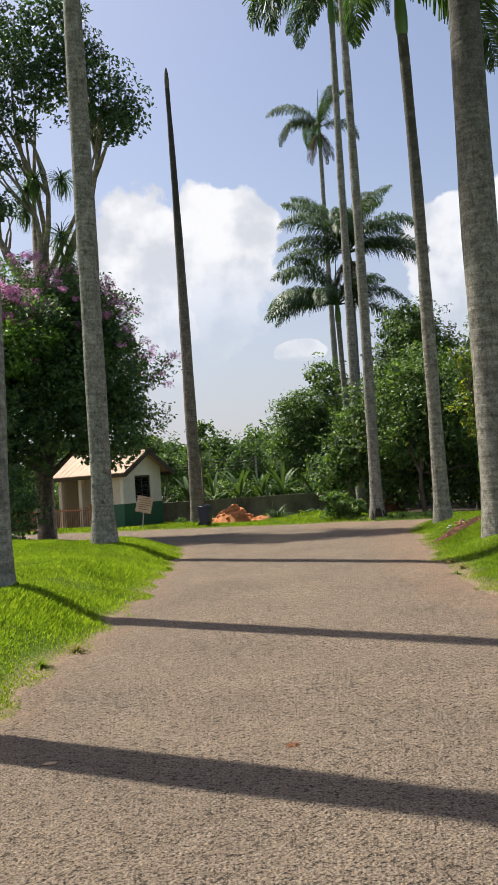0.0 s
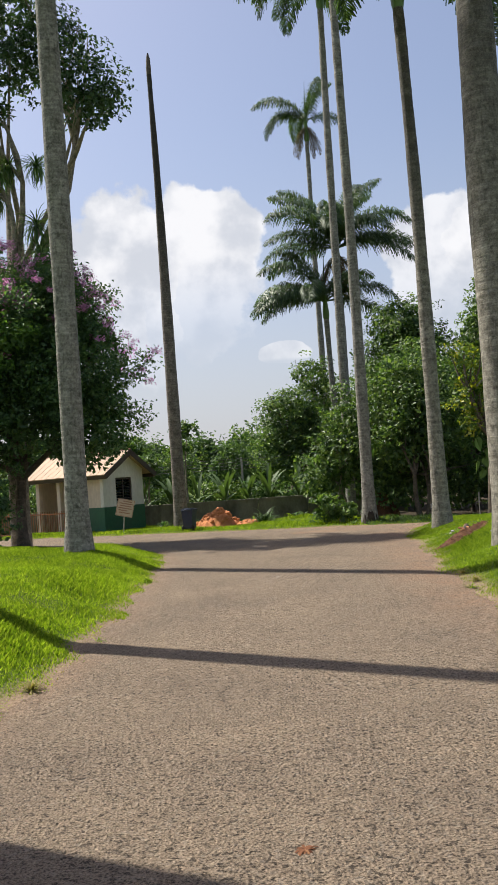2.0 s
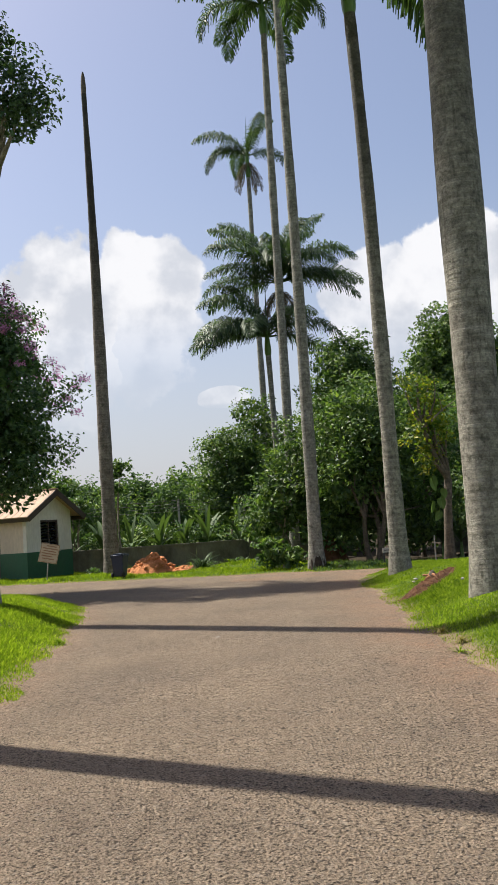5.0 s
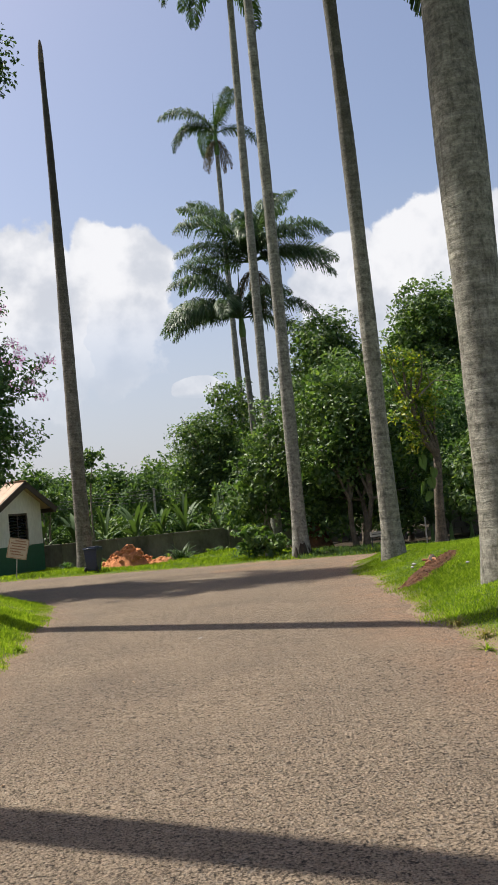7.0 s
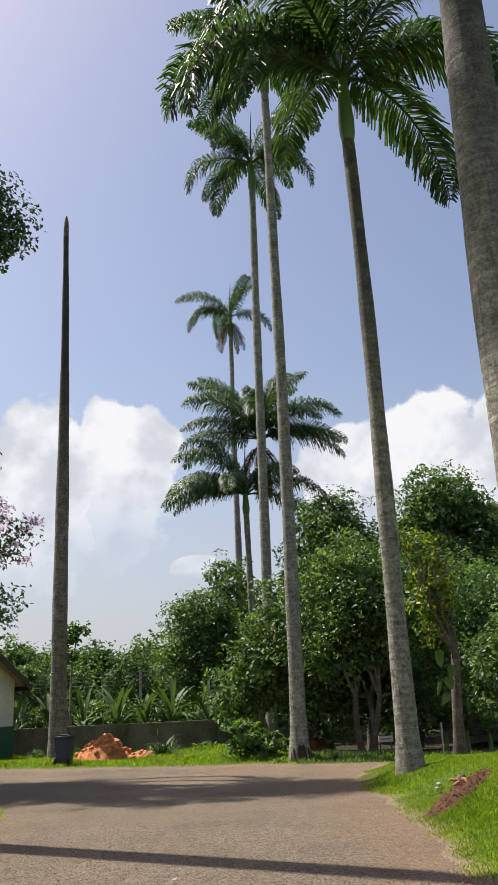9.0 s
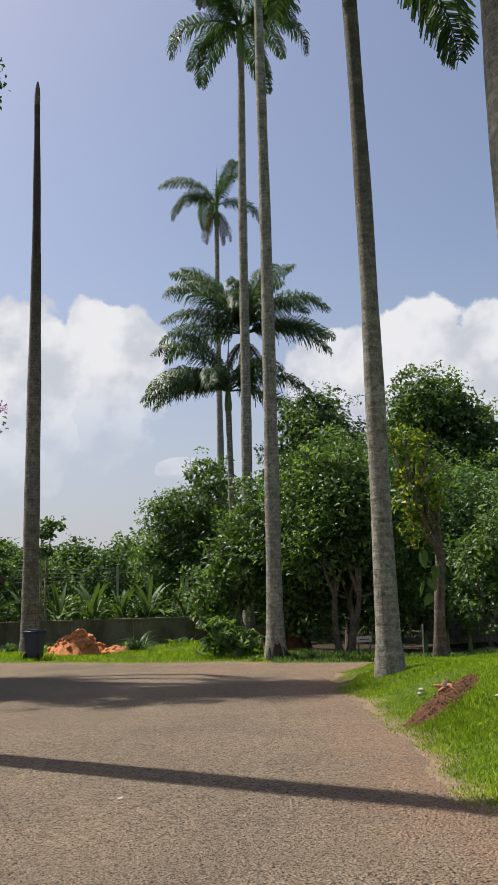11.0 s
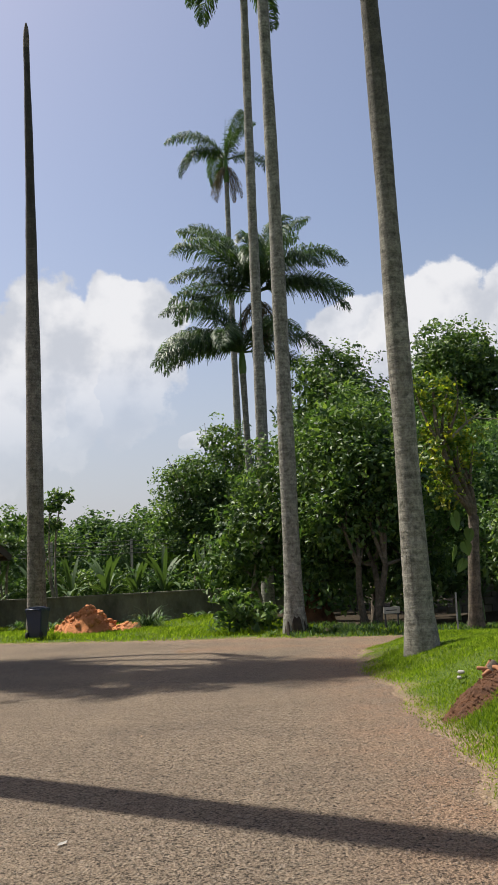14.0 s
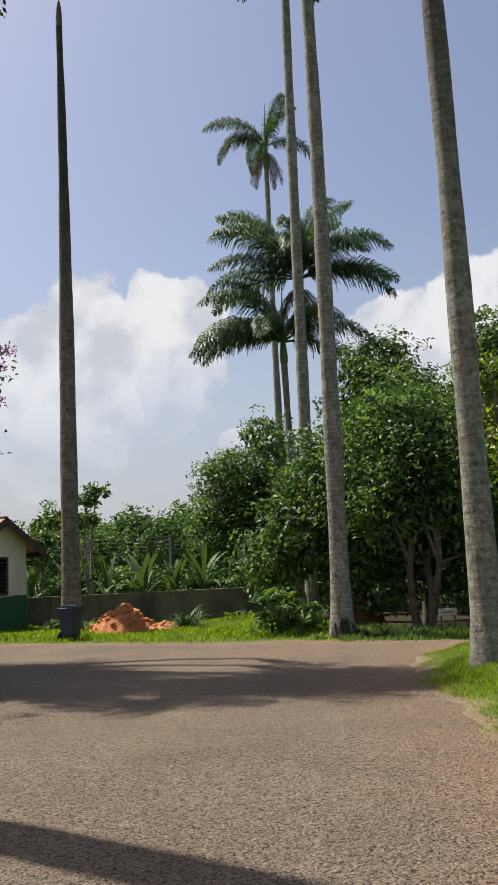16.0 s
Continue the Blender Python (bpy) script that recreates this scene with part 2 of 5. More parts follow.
def leafy(name, dark, mid, light, rough=0.42, glow=0.35, spec=0.5, through=(1.5, 1.6, 0.6)):
    """Leaf: glossy on top, lets some sunlight through."""
    m = bpy.data.materials.new(name)
    m.use_nodes = True
    t = m.node_tree
    bsdf, out = t.nodes["Principled BSDF"], t.nodes["Material Output"]
    g = t.nodes.new("ShaderNodeNewGeometry")
    c = ramp(t, g.outputs["Random Per Island"], [(0.0, dark), (0.55, mid), (1.0, light)])
    big = noise_at(t, coords(t), 0.9, 4)
    c = blend(t, 0.8, c, ramp(t, big, [(0.3, (0.62, 0.66, 0.6)), (0.7, (1.3, 1.28, 1.2))]), "MULTIPLY")
    link(t, c, bsdf.inputs["Base Color"])
    bsdf.inputs["Roughness"].default_value, bsdf.inputs["Specular IOR Level"].default_value = rough, spec
    tr = t.nodes.new("ShaderNodeBsdfTranslucent")
    link(t, blend(t, 1.0, c, through, "MULTIPLY"), tr.inputs["Color"])
    mx = t.nodes.new("ShaderNodeMixShader")
    mx.inputs[0].default_value = glow
    link(t, bsdf.outputs[0], mx.inputs[1])
    link(t, tr.outputs[0], mx.inputs[2])
    link(t, mx.outputs[0], out.inputs["Surface"])
    return m


def worn(base, dirt, scale=1.5, amount=0.6, streak=1.0):
    def build(t):
        p = coords(t, scale=(1, 1, streak))
        n, f = noise_at(t, p, scale, 6, 0.65), noise_at(t, p, scale * 14, 4)
        c = blend(t, ramp(t, n, [(0.4, (0, 0, 0)), (0.75, (amount, amount, amount))]), base, dirt)
        c = blend(t, 0.5, c, ramp(t, f, [(0.3, (0.8, 0.8, 0.8)), (0.7, (1.15, 1.15, 1.15))]), "MULTIPLY")
        return c, f
    return build


M_ASPHALT = material("asphalt", asphalt, 0.92, 0.026, 0.0, 0.25)
M_GROUND = material("grassy_soil", soil_grass, 0.95, 0.02, 0.0, 0.1)
M_PALM = material("palm_bark", trunk_bark((0.305, 0.297, 0.258), (0.112, 0.107, 0.089), 11.0), 0.92, 0.014)
M_PALM_DARK = material("algae_palm_bark", trunk_bark((0.32, 0.302, 0.25), (0.11, 0.10, 0.078), 9.0, (4.0, 10.0, 0.5, 0.9)), 0.92, 0.016)
M_DEADPALM = material("dead_palm_bark", trunk_bark((0.25, 0.225, 0.19), (0.085, 0.072, 0.058), 11.0, (7.0, 14.5, 0.8, 1.0)), 0.95, 0.014)
M_BARK = material("tree_bark", trunk_bark((0.17, 0.135, 0.10), (0.055, 0.045, 0.035), 2.0), 0.92, 0.02)
M_PALEBARK = material("pale_bark", trunk_bark((0.34, 0.30, 0.24), (0.12, 0.105, 0.08), 2.0), 0.92, 0.015)
M_SHAFT = material("crownshaft", worn((0.11, 0.21, 0.04), (0.05, 0.08, 0.025), 2.0, 0.7, 0.3), 0.4)
M_FROND = leafy("palm_leaflet", (0.03, 0.06, 0.03), (0.052, 0.095, 0.044), (0.092, 0.14, 0.07), 0.46, 0.34, 0.38)
M_DEADFROND = leafy("dry_leaflet", (0.07, 0.05, 0.03), (0.12, 0.09, 0.055), (0.2, 0.16, 0.1), 0.8, 0.15)
M_GRASS = leafy("grass_blade", (0.085, 0.15, 0.014), (0.19, 0.275, 0.024), (0.33, 0.40, 0.06), 0.75, 0.45, 0.1)
M_DRYGRASS = leafy("dry_grass_blade", (0.14, 0.14, 0.035), (0.25, 0.21, 0.07), (0.34, 0.28, 0.13), 0.7, 0.35, 0.2)
M_DRYRUST = leafy("rusty_litter", (0.10, 0.04, 0.02), (0.19, 0.08, 0.04), (0.26, 0.13, 0.07), 0.8, 0.1, 0.2)
M_LEAF_DARK = leafy("dark_leaf", (0.042, 0.092, 0.044), (0.08, 0.15, 0.066), (0.15, 0.235, 0.1), 0.45, 0.42, 0.4)
M_LEAF_DEEP = leafy("deep_green_leaf", (0.03, 0.066, 0.036), (0.052, 0.10, 0.05), (0.09, 0.15, 0.075), 0.45, 0.2, 0.4)
M_LEAF_MID = leafy("mid_leaf", (0.034, 0.074, 0.028), (0.086, 0.152, 0.05), (0.185, 0.26, 0.088), 0.48, 0.34, 0.4)
M_LEAF_LIME = leafy("lime_leaf", (0.05, 0.10, 0.02), (0.12, 0.19, 0.026), (0.32, 0.31, 0.035), 0.5, 0.42)
M_LEAF_CLIMB = leafy("climber_leaf", (0.06, 0.13, 0.03), (0.10, 0.20, 0.042), (0.17, 0.28, 0.07), 0.45, 0.4)
M_LEAF_FAR = leafy("far_leaf", (0.045, 0.085, 0.045), (0.07, 0.125, 0.055), (0.11, 0.17, 0.075), 0.6, 0.3, 0.2)
M_FLOWER = leafy("purple_flower", (0.50, 0.20, 0.42), (0.68, 0.32, 0.58), (0.80, 0.50, 0.72), 0.6, 0.4, 0.2, (1.1, 0.9, 1.1))
M_WHITE = material("white_wall_paint", worn((0.72, 0.70, 0.65), (0.45, 0.41, 0.34), 0.9, 0.45, 0.4), 0.85, 0.002)
# the white wall again, the front side's different light put into a peach tint
M_LIGHT_TINT = material("light_tinted_wall", worn((0.66, 0.55, 0.44), (0.42, 0.34, 0.26), 0.9, 0.45, 0.4), 0.85, 0.002)
M_GREEN = material("green_wall_paint", worn((0.022, 0.11, 0.055), (0.05, 0.085, 0.055), 1.2, 0.5, 0.5), 0.6, 0.002)
M_ROOF = material("tan_roof_sheet", worn((0.47, 0.33, 0.22), (0.30, 0.19, 0.12), 0.8, 0.7, 0.5), 0.75, 0.003)
M_DARKWOOD = material("dark_fascia_wood", worn((0.07, 0.05, 0.04), (0.03, 0.025, 0.02), 3, 0.6), 0.7)
M_RUST = material("orange_rusty_paint", worn((0.38, 0.15, 0.06), (0.17, 0.07, 0.035), 4, 0.8), 0.7)
M_GLASS = material("louvre_glass", lambda t: ((0.03, 0.035, 0.035), None), 0.12, 0, 0.0, 0.6)
M_CONCRETE = material("stained_concrete", worn((0.20, 0.185, 0.14), (0.036, 0.036, 0.024), 1.1, 1.0, 0.6), 0.92, 0.006)
M_KERB = material("pale_concrete", worn((0.42, 0.40, 0.36), (0.22, 0.19, 0.15), 1.6, 0.7), 0.9, 0.004)
M_LATERITE = material("red_laterite_soil", worn((0.58, 0.235, 0.09), (0.36, 0.13, 0.05), 2.4, 0.8), 0.95, 0.03)
M_REDSOIL = material("dark_red_soil", worn((0.17, 0.072, 0.028), (0.065, 0.03, 0.015), 6, 1.0), 0.97, 0.04)
M_BIN = material("navy_plastic", worn((0.02, 0.034, 0.075), (0.06, 0.06, 0.06), 3, 0.4), 0.4)
M_RUBBER = material("black_rubber", worn((0.02, 0.02, 0.02), (0.05, 0.045, 0.04), 5, 0.5), 0.8)
M_BOARD = material("faded_sign_board", worn((0.62, 0.52, 0.38), (0.42, 0.33, 0.22), 3, 0.6), 0.7)
M_INK = material("faded_brown_lettering", worn((0.33, 0.17, 0.10), (0.5, 0.4, 0.28), 20, 0.6), 0.8)
M_METAL = material("grey_metal", worn((0.35, 0.35, 0.34), (0.2, 0.15, 0.1), 4, 0.6), 0.5, 0, 0.6)
M_CHAR = material("charred_bark", worn((0.035, 0.027, 0.02), (0.09, 0.07, 0.05), 7, 0.6), 0.95, 0.02)
M_GRAVEL = material("brown_gravel", worn((0.27, 0.205, 0.15), (0.13, 0.10, 0.075), 9, 0.8), 0.95)
M_WIRE = material("dark_wire", worn((0.03, 0.03, 0.03), (0.05, 0.05, 0.05), 4, 0.5), 0.6)
M_CUTWOOD = material("cut_wood", worn((0.33, 0.15, 0.07), (0.2, 0.085, 0.045), 6, 0.7), 0.85)
M_DRYLEAF = material("fallen_dry_leaf", worn((0.50, 0.33, 0.19), (0.3, 0.18, 0.1), 9, 0.6), 0.8)
M_DARKROOM = material("shaded_interior", worn((0.12, 0.11, 0.10), (0.06, 0.06, 0.05), 2, 0.5), 0.9)


# ---- mesh helpers ----
def mesh_from(name, verts, faces, mat):
    me = bpy.data.meshes.new(name)
    verts, faces = np.asarray(verts, dtype=np.float32), np.asarray(faces, dtype=np.int32)
    k = faces.shape[1]
    me.vertices.add(len(verts))
    me.vertices.foreach_set("co", verts.ravel())
    me.loops.add(faces.size)
    me.loops.foreach_set("vertex_index", faces.ravel())
    me.polygons.add(len(faces))
    me.polygons.foreach_set("loop_start", np.arange(0, faces.size, k, dtype=np.int32))
    me.update(calc_edges=True)
    me.validate()
    me.materials.append(mat)
    return me


def smooth_mesh(me):
    me.polygons.foreach_set("use_smooth", [True] * len(me.polygons))
    return me


def hang(name, me, parent=None, label="", m=None):
    """Link a mesh as one part under a thing."""
    ob = new(name, me)
    if parent is not None:
        ob.parent = parent
    if m is not None:
        ob.matrix_basis = m
    if label:
        tagged(ob, label)
    return ob


def part(name, bm, mat, parent=None, label="", m=None, flat=True):
    me = bpy.data.meshes.new(name)
    bm.to_mesh(me)
    bm.free()
    me.materials.append(mat)
    if not flat:
        smooth_mesh(me)
    return hang(name, me, parent, label, m)


def thing(name, m, label, category, group="", kind=""):
    e = new(name)
    e.empty_display_size = 0.2
    e.matrix_basis = m
    return tagged(e, label, category, group, kind)


def box(x0, x1, y0, y1, z0, z1, bevel=0.0, bm=None):
    bm = bm or bmesh.new()
    r = bmesh.ops.create_cube(bm, size=1.0)
    bmesh.ops.transform(bm, verts=r["verts"], matrix=Matrix.Translation(((x0 + x1) / 2, (y0 + y1) / 2, (z0 + z1) / 2)) @ Matrix.Diagonal((x1 - x0, y1 - y0, z1 - z0, 1)))
    if bevel:
        bmesh.ops.bevel(bm, geom=list({e for v in r["verts"] for e in v.link_edges}), offset=bevel, segments=2, affect="EDGES")
    return bm


def tube(points, radii, sides=10, close=True):
    """Vertices and quad faces of a tube along points."""
    pts = [Vector(p) for p in points]
    V, F = [], []
    side = Vector((1, 0, 0))
    for i, p in enumerate(pts):
        d = (pts[min(i + 1, len(pts) - 1)] - pts[max(i - 1, 0)]).normalized()
        side = (side - d * side.dot(d))
        side = side.normalized() if side.length > 1e-4 else d.orthogonal().normalized()
        up = d.cross(side)
        for k in range(sides):
            a = 2 * math.pi * k / sides
            V.append(p + (side * math.cos(a) + up * math.sin(a)) * radii[i])
    for i in range(len(pts) - 1):
        for k in range(sides):
            F.append((i * sides + k, i * sides + (k + 1) % sides, (i + 1) * sides + (k + 1) % sides, (i + 1) * sides + k))
    if close:
        n = len(V)
        V.append(pts[-1])
        top = (len(pts) - 1) * sides
        for k in range(sides):
            F.append((top + k, top + (k + 1) % sides, n, n))
    return np.array([tuple(v) for v in V]), F


def tube_mesh(name, points, radii, mat, sides=10):
    V, F = tube(points, radii, sides, False)
    return smooth_mesh(mesh_from(name, V, F, mat))


def join_tubes(name, tubes, mat):
    VV, FF, n = [], [], 0
    for V, F in tubes:
        VV.append(V)
        FF.append(np.array(F) + n)
        n += len(V)
    return smooth_mesh(mesh_from(name, np.concatenate(VV), np.concatenate(FF), mat))


def unit(a):
    return a / np.maximum(np.linalg.norm(a, axis=1, keepdims=True), 1e-6)


def leaves(rng, centre, facing, length, width, fold=0.25):
    """Folded pointed leaves: arrays of places, facing normals, sizes."""
    n = len(centre)
    facing = unit(facing)
    along = unit(np.cross(facing, rng.normal(size=(n, 3))))
    across = np.cross(facing, along)
    L, W = length[:, None], width[:, None]
    v = np.stack([centre - along * L * .5, centre - along * L * .05 + across * W * .5 + facing * W * fold, centre + along * L * .5 - facing * L * .12, centre - along * L * .05 - across * W * .5 + facing * W * fold], 1)
    base = np.arange(n)[:, None] * 4
    return v.reshape(-1, 3), np.concatenate([base + np.array([[0, 1, 2]]), base + np.array([[0, 2, 3]])])


# ---- the lie of the land ----
def step(a, lo, hi):
    t = np.clip((a - lo) / (hi - lo), 0, 1)
    return t * t * (3 - 2 * t)


def left_edge(y):
    return np.interp(y, [-40, 6, 9, 11.5, 16.5, 19.5, 22], [-2.2, -1.95, -1.7, -1.58, -1.5, -1.62, -2.2])


def right_edge(y):
    return np.interp(y, [-40, 9.5, 14, 17.5, 20, 22.5, 24.5], [2.7, 2.72, 2.93, 3.5, 3.75, 4.05, 5.0])


def far_edge(x):
    return 28.9 - 0.48 * x + 0.006 * np.minimum(x, 0) ** 2


def near_edge(x):
    return np.where(x < 1.5, 22.0 - 0.35 * (x + 2.0), 24.7 - 0.3 * (x - 4.3))


def paved(x, y):
    """How far inside the road a place is, in metres (negative: on the verge)."""
    main = np.minimum(np.minimum(x - left_edge(y), right_edge(y) - x), 25.5 - y)
    cross = np.minimum(np.minimum(far_edge(x) - y, y - near_edge(x)) * 0.9, x + 60)
    d = np.maximum(main, cross)
    return d + 0.12 * np.sin(y * 2.1 + 1.3 * np.sin(x)) * 0.5 + 0.05 * np.sin(y * 5.7 + x * 3.1)


def height(x, y):
    x, y = np.asarray(x, float), np.asarray(y, float)
    d = paved(x, y)
    base = 0.10 * step(y, 5, 14) - 0.07 * step(y, 17, 28)
    out = -d
    bank = 0.36 * step(out, 0.0, 1.7) + 0.05 * step(out, 1.5, 4.0)
    front = 1 - step(y - far_edge(x), -1.5, 0.5)          # the verges this side of the cross road
    bank = bank * front + 0.05 * step(out, 0, 1.0) * (1 - front)
    lump = 0.035 * (np.sin(x * 1.7 + y * 0.6) + np.sin(y * 1.3 - x * 0.8)) * step(out, 0.2, 1.5)
    back = -0.16 * step(y - far_edge(x), 0.3, 6)
    return base + bank + lump + back - 0.05 * step(d, -0.02, 0.10)


def road_height(x, y):
    d = paved(x, y)
    return 0.10 * step(np.asarray(y, float), 5, 14) - 0.07 * step(np.asarray(y, float), 17, 28) + 0.012 - 0.03 * (1 - step(d, -0.25, 0.15))


def at_ground(x, y, dz=0.0):
    return float(height(np.array([x]), np.array([y]))[0]) + dz


def lattice(xs, ys):
    X, Y = np.meshgrid(xs, ys)
    nx, ny = len(xs), len(ys)
    i = (np.arange(ny - 1)[:, None] * nx + np.arange(nx - 1)[None, :]).ravel()
    return X.ravel(), Y.ravel(), np.stack([i, i + 1, i + 1 + nx, i + nx], 1)


def shaded_litter(x, y):
    """Leaf-litter floor under the thicket, its colour darkened for the shade there, 0 to 1."""
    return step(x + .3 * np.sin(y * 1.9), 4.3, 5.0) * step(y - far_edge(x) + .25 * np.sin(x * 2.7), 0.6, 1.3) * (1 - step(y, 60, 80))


def make_ground():
    xs = np.concatenate([[-2500, -900, -300, -120, -60, -40, -28, -20], np.arange(-15, -8, .6), np.arange(-8, 11, .12), np.arange(11, 22, .6), [24, 30, 45, 80, 200, 700, 2500]])
    ys = np.concatenate([[-2500, -700, -200, -60, -30, -15, -8], np.arange(-5, 4, .5), np.arange(4, 31, .12), np.arange(31, 48, .6), [50, 55, 65, 90, 150, 400, 1200, 4000]])
    X, Y, F = lattice(xs, ys)
    g = hang("ground", smooth_mesh(mesh_from("ground", np.stack([X, Y, height(X, Y)], 1), F, M_GROUND)))
    bare = 1 - step(-paved(X, Y) + 0.1 * np.sin(X * 4.3 + Y * 3.1) * np.sin(Y * 2.3), 0.15, 0.45)
    g.data.attributes.new("bare", "FLOAT", "POINT").data.foreach_set("value", bare.astype(np.float32))
    g.data.attributes.new("litter", "FLOAT", "POINT").data.foreach_set("value", shaded_litter(X, Y).astype(np.float32))
    tagged(g, "grassy verge ground sloping up beside the road", "ground", kind="structure")
    xs, ys = np.arange(-30, 16, .14), np.concatenate([np.arange(-30, 0, .5), np.arange(0, 43, .14)])
    X, Y, F = lattice(xs, ys)
    D = paved(X, Y)
    F = F[(D[F] > -0.3).all(1)]
    used, inv = np.unique(F, return_inverse=True)
    me = smooth_mesh(mesh_from("road", np.stack([X, Y, road_height(X, Y)], 1)[used], inv.reshape(-1, 4), M_ASPHALT))
    a = me.attributes.new("edge", "FLOAT", "POINT")
    Xu, Yu, Du = X[used], Y[used], D[used]
    right = step(Xu, 0.8, 2.5)
    dust = (1 - step(Du, 0.05, 0.4)) * 0.45 + (1 - step(Du, 0.1, 1.3)) * right * 0.9 * step(Yu, 6, 12) + step(Xu, 4.0, 7.0) * 0.55
    a.data.foreach_set("value", np.clip(dust, 0, 1).astype(np.float32))
    tagged(hang("road", me), "weathered brown-grey asphalt road with red dust along its edges", "road", kind="structure")


make_ground()


# ---- royal palms ----
def frond_mesh(name, seed, length, rise, drop, mat=M_FROND, count=84, spread=0.75):
    """A feather leaf growing along +x: an arching rib with two rows of drooping leaflets."""
    rng = np.random.default_rng(seed)
    n = 14
    s = np.linspace(0, 1, n)
    ang = np.radians(rise + (drop - rise) * s ** 1.15)
    dl = length / (n - 1)
    px = np.concatenate([[0], np.cumsum(np.cos(ang[:-1]) * dl)])
    pz = np.concatenate([[0], np.cumsum(np.sin(ang[:-1]) * dl)])
    rib = np.stack([px, np.zeros(n), pz], 1)
    V, F = tube(rib, 0.045 * (1 - s) + 0.008, 5)
    VV, FF, off = [V], [np.array(F)], len(V)
    q = np.linspace(0.10, 0.99, count)
    for side in (-1, 1):
        for layer in (0, 1):
            u = np.clip(q + rng.normal(0, .006, count), 0.05, 1)
            P = np.stack([np.interp(u, s, rib[:, k]) for k in range(3)], 1)
            a = np.interp(u, s, ang)
            T = np.stack([np.cos(a), 0 * a, np.sin(a)], 1)
            N = np.stack([-np.sin(a), 0 * a, np.cos(a)], 1)
            B = np.array([[0.0, side, 0.0]])
            ln = length * 0.265 * (np.sin(np.pi * np.clip(u * .86 + .12, 0, 1)) ** .6) * rng.uniform(.8, 1.12, count)
            lift = (0.45 if layer else -0.15) + rng.normal(0, .18, count)
            d0 = unit(B * spread + T * .55 + N * lift[:, None])
            d1 = unit(d0 + np.array([[0, 0, -1.25]]) + rng.normal(0, .1, (count, 3)))
            d2 = unit(d1 + np.array([[0, 0, -1.5]]))
            w = unit(np.cross(d0, N + rng.normal(0, .3, (count, 3)))) * (0.0054 * length * rng.uniform(.7, 1.2, (count, 1)))
            A, Bm = P + d0 * (ln * .4)[:, None], P + d0 * (ln * .4)[:, None] + d1 * (ln * .35)[:, None]
            C = Bm + d2 * (ln * .3)[:, None]
            vs = np.stack([P - w * .4, P + w * .4, A - w, A + w, Bm - w * .7, Bm + w * .7, C], 1).reshape(-1, 3)
            b = off + np.arange(count)[:, None] * 7
            FF += [b + np.array([[0, 1, 3, 2]]), b + np.array([[2, 3, 5, 4]]), b + np.array([[4, 5, 6, 6]])]
            VV.append(vs)
            off += len(vs)
    return mesh_from(name, np.concatenate(VV), np.concatenate(FF), mat)


FRONDS = {"up": [frond_mesh("frond", 1, 4.0, 74, 10), frond_mesh("frond", 2, 4.0, 62, -25)],
          "mid": [frond_mesh("frond", 3, 4.0, 42, -55), frond_mesh("frond", 4, 4.0, 30, -62)],
          "low": [frond_mesh("frond", 5, 4.0, 34, -98), frond_mesh("frond", 6, 4.0, 20, -96)],
          "arch": [frond_mesh("frond", 12, 4.4, 62, -42), frond_mesh("frond", 13, 4.4, 48, -60)],
          "tall": [frond_mesh("frond", 14, 4.9, 80, 22), frond_mesh("frond", 15, 4.6, 72, 5)],
          "weep": [frond_mesh("frond", 16, 5.0, 50, -100, count=100), frond_mesh("frond", 17, 4.6, 40, -104, count=100)],
          "span": [frond_mesh("frond", 18, 4.2, 24, -46), frond_mesh("frond", 19, 4.2, 16, -52)],
          "flat": [frond_mesh("frond", 7, 4.0, 24, -14), frond_mesh("frond", 8, 4.0, 14, -24)]}
DEAD = frond_mesh("dead_frond", 9, 3.0, -50, -89, M_DEADFROND, 40, 0.35)


def palm_trunk(seed, tall, r0, r1, bulge, lean, flare):
    rng = np.random.default_rng(seed)
    n = int(tall / 0.25)
    zs = np.linspace(0, 1, n)
    prof = r0 + (r1 - r0) * zs ** 0.9 + bulge * np.exp(-((zs - 0.42) / 0.22) ** 2)
    prof = prof + r0 * flare * np.exp(-zs * tall / 0.35) + 0.006 * np.sin(zs * tall * 1.7 + seed) + 0.002 * rng.normal(size=n)
    pts = [(lean[0] * z + 0.05 * math.sin(z * 4 + seed) * z, lean[1] * z, z * tall - (0.25 if i == 0 else 0)) for i, z in enumerate(zs)]
    return tube_mesh("trunk", pts, list(prof), M_PALM, 20), pts[-1]


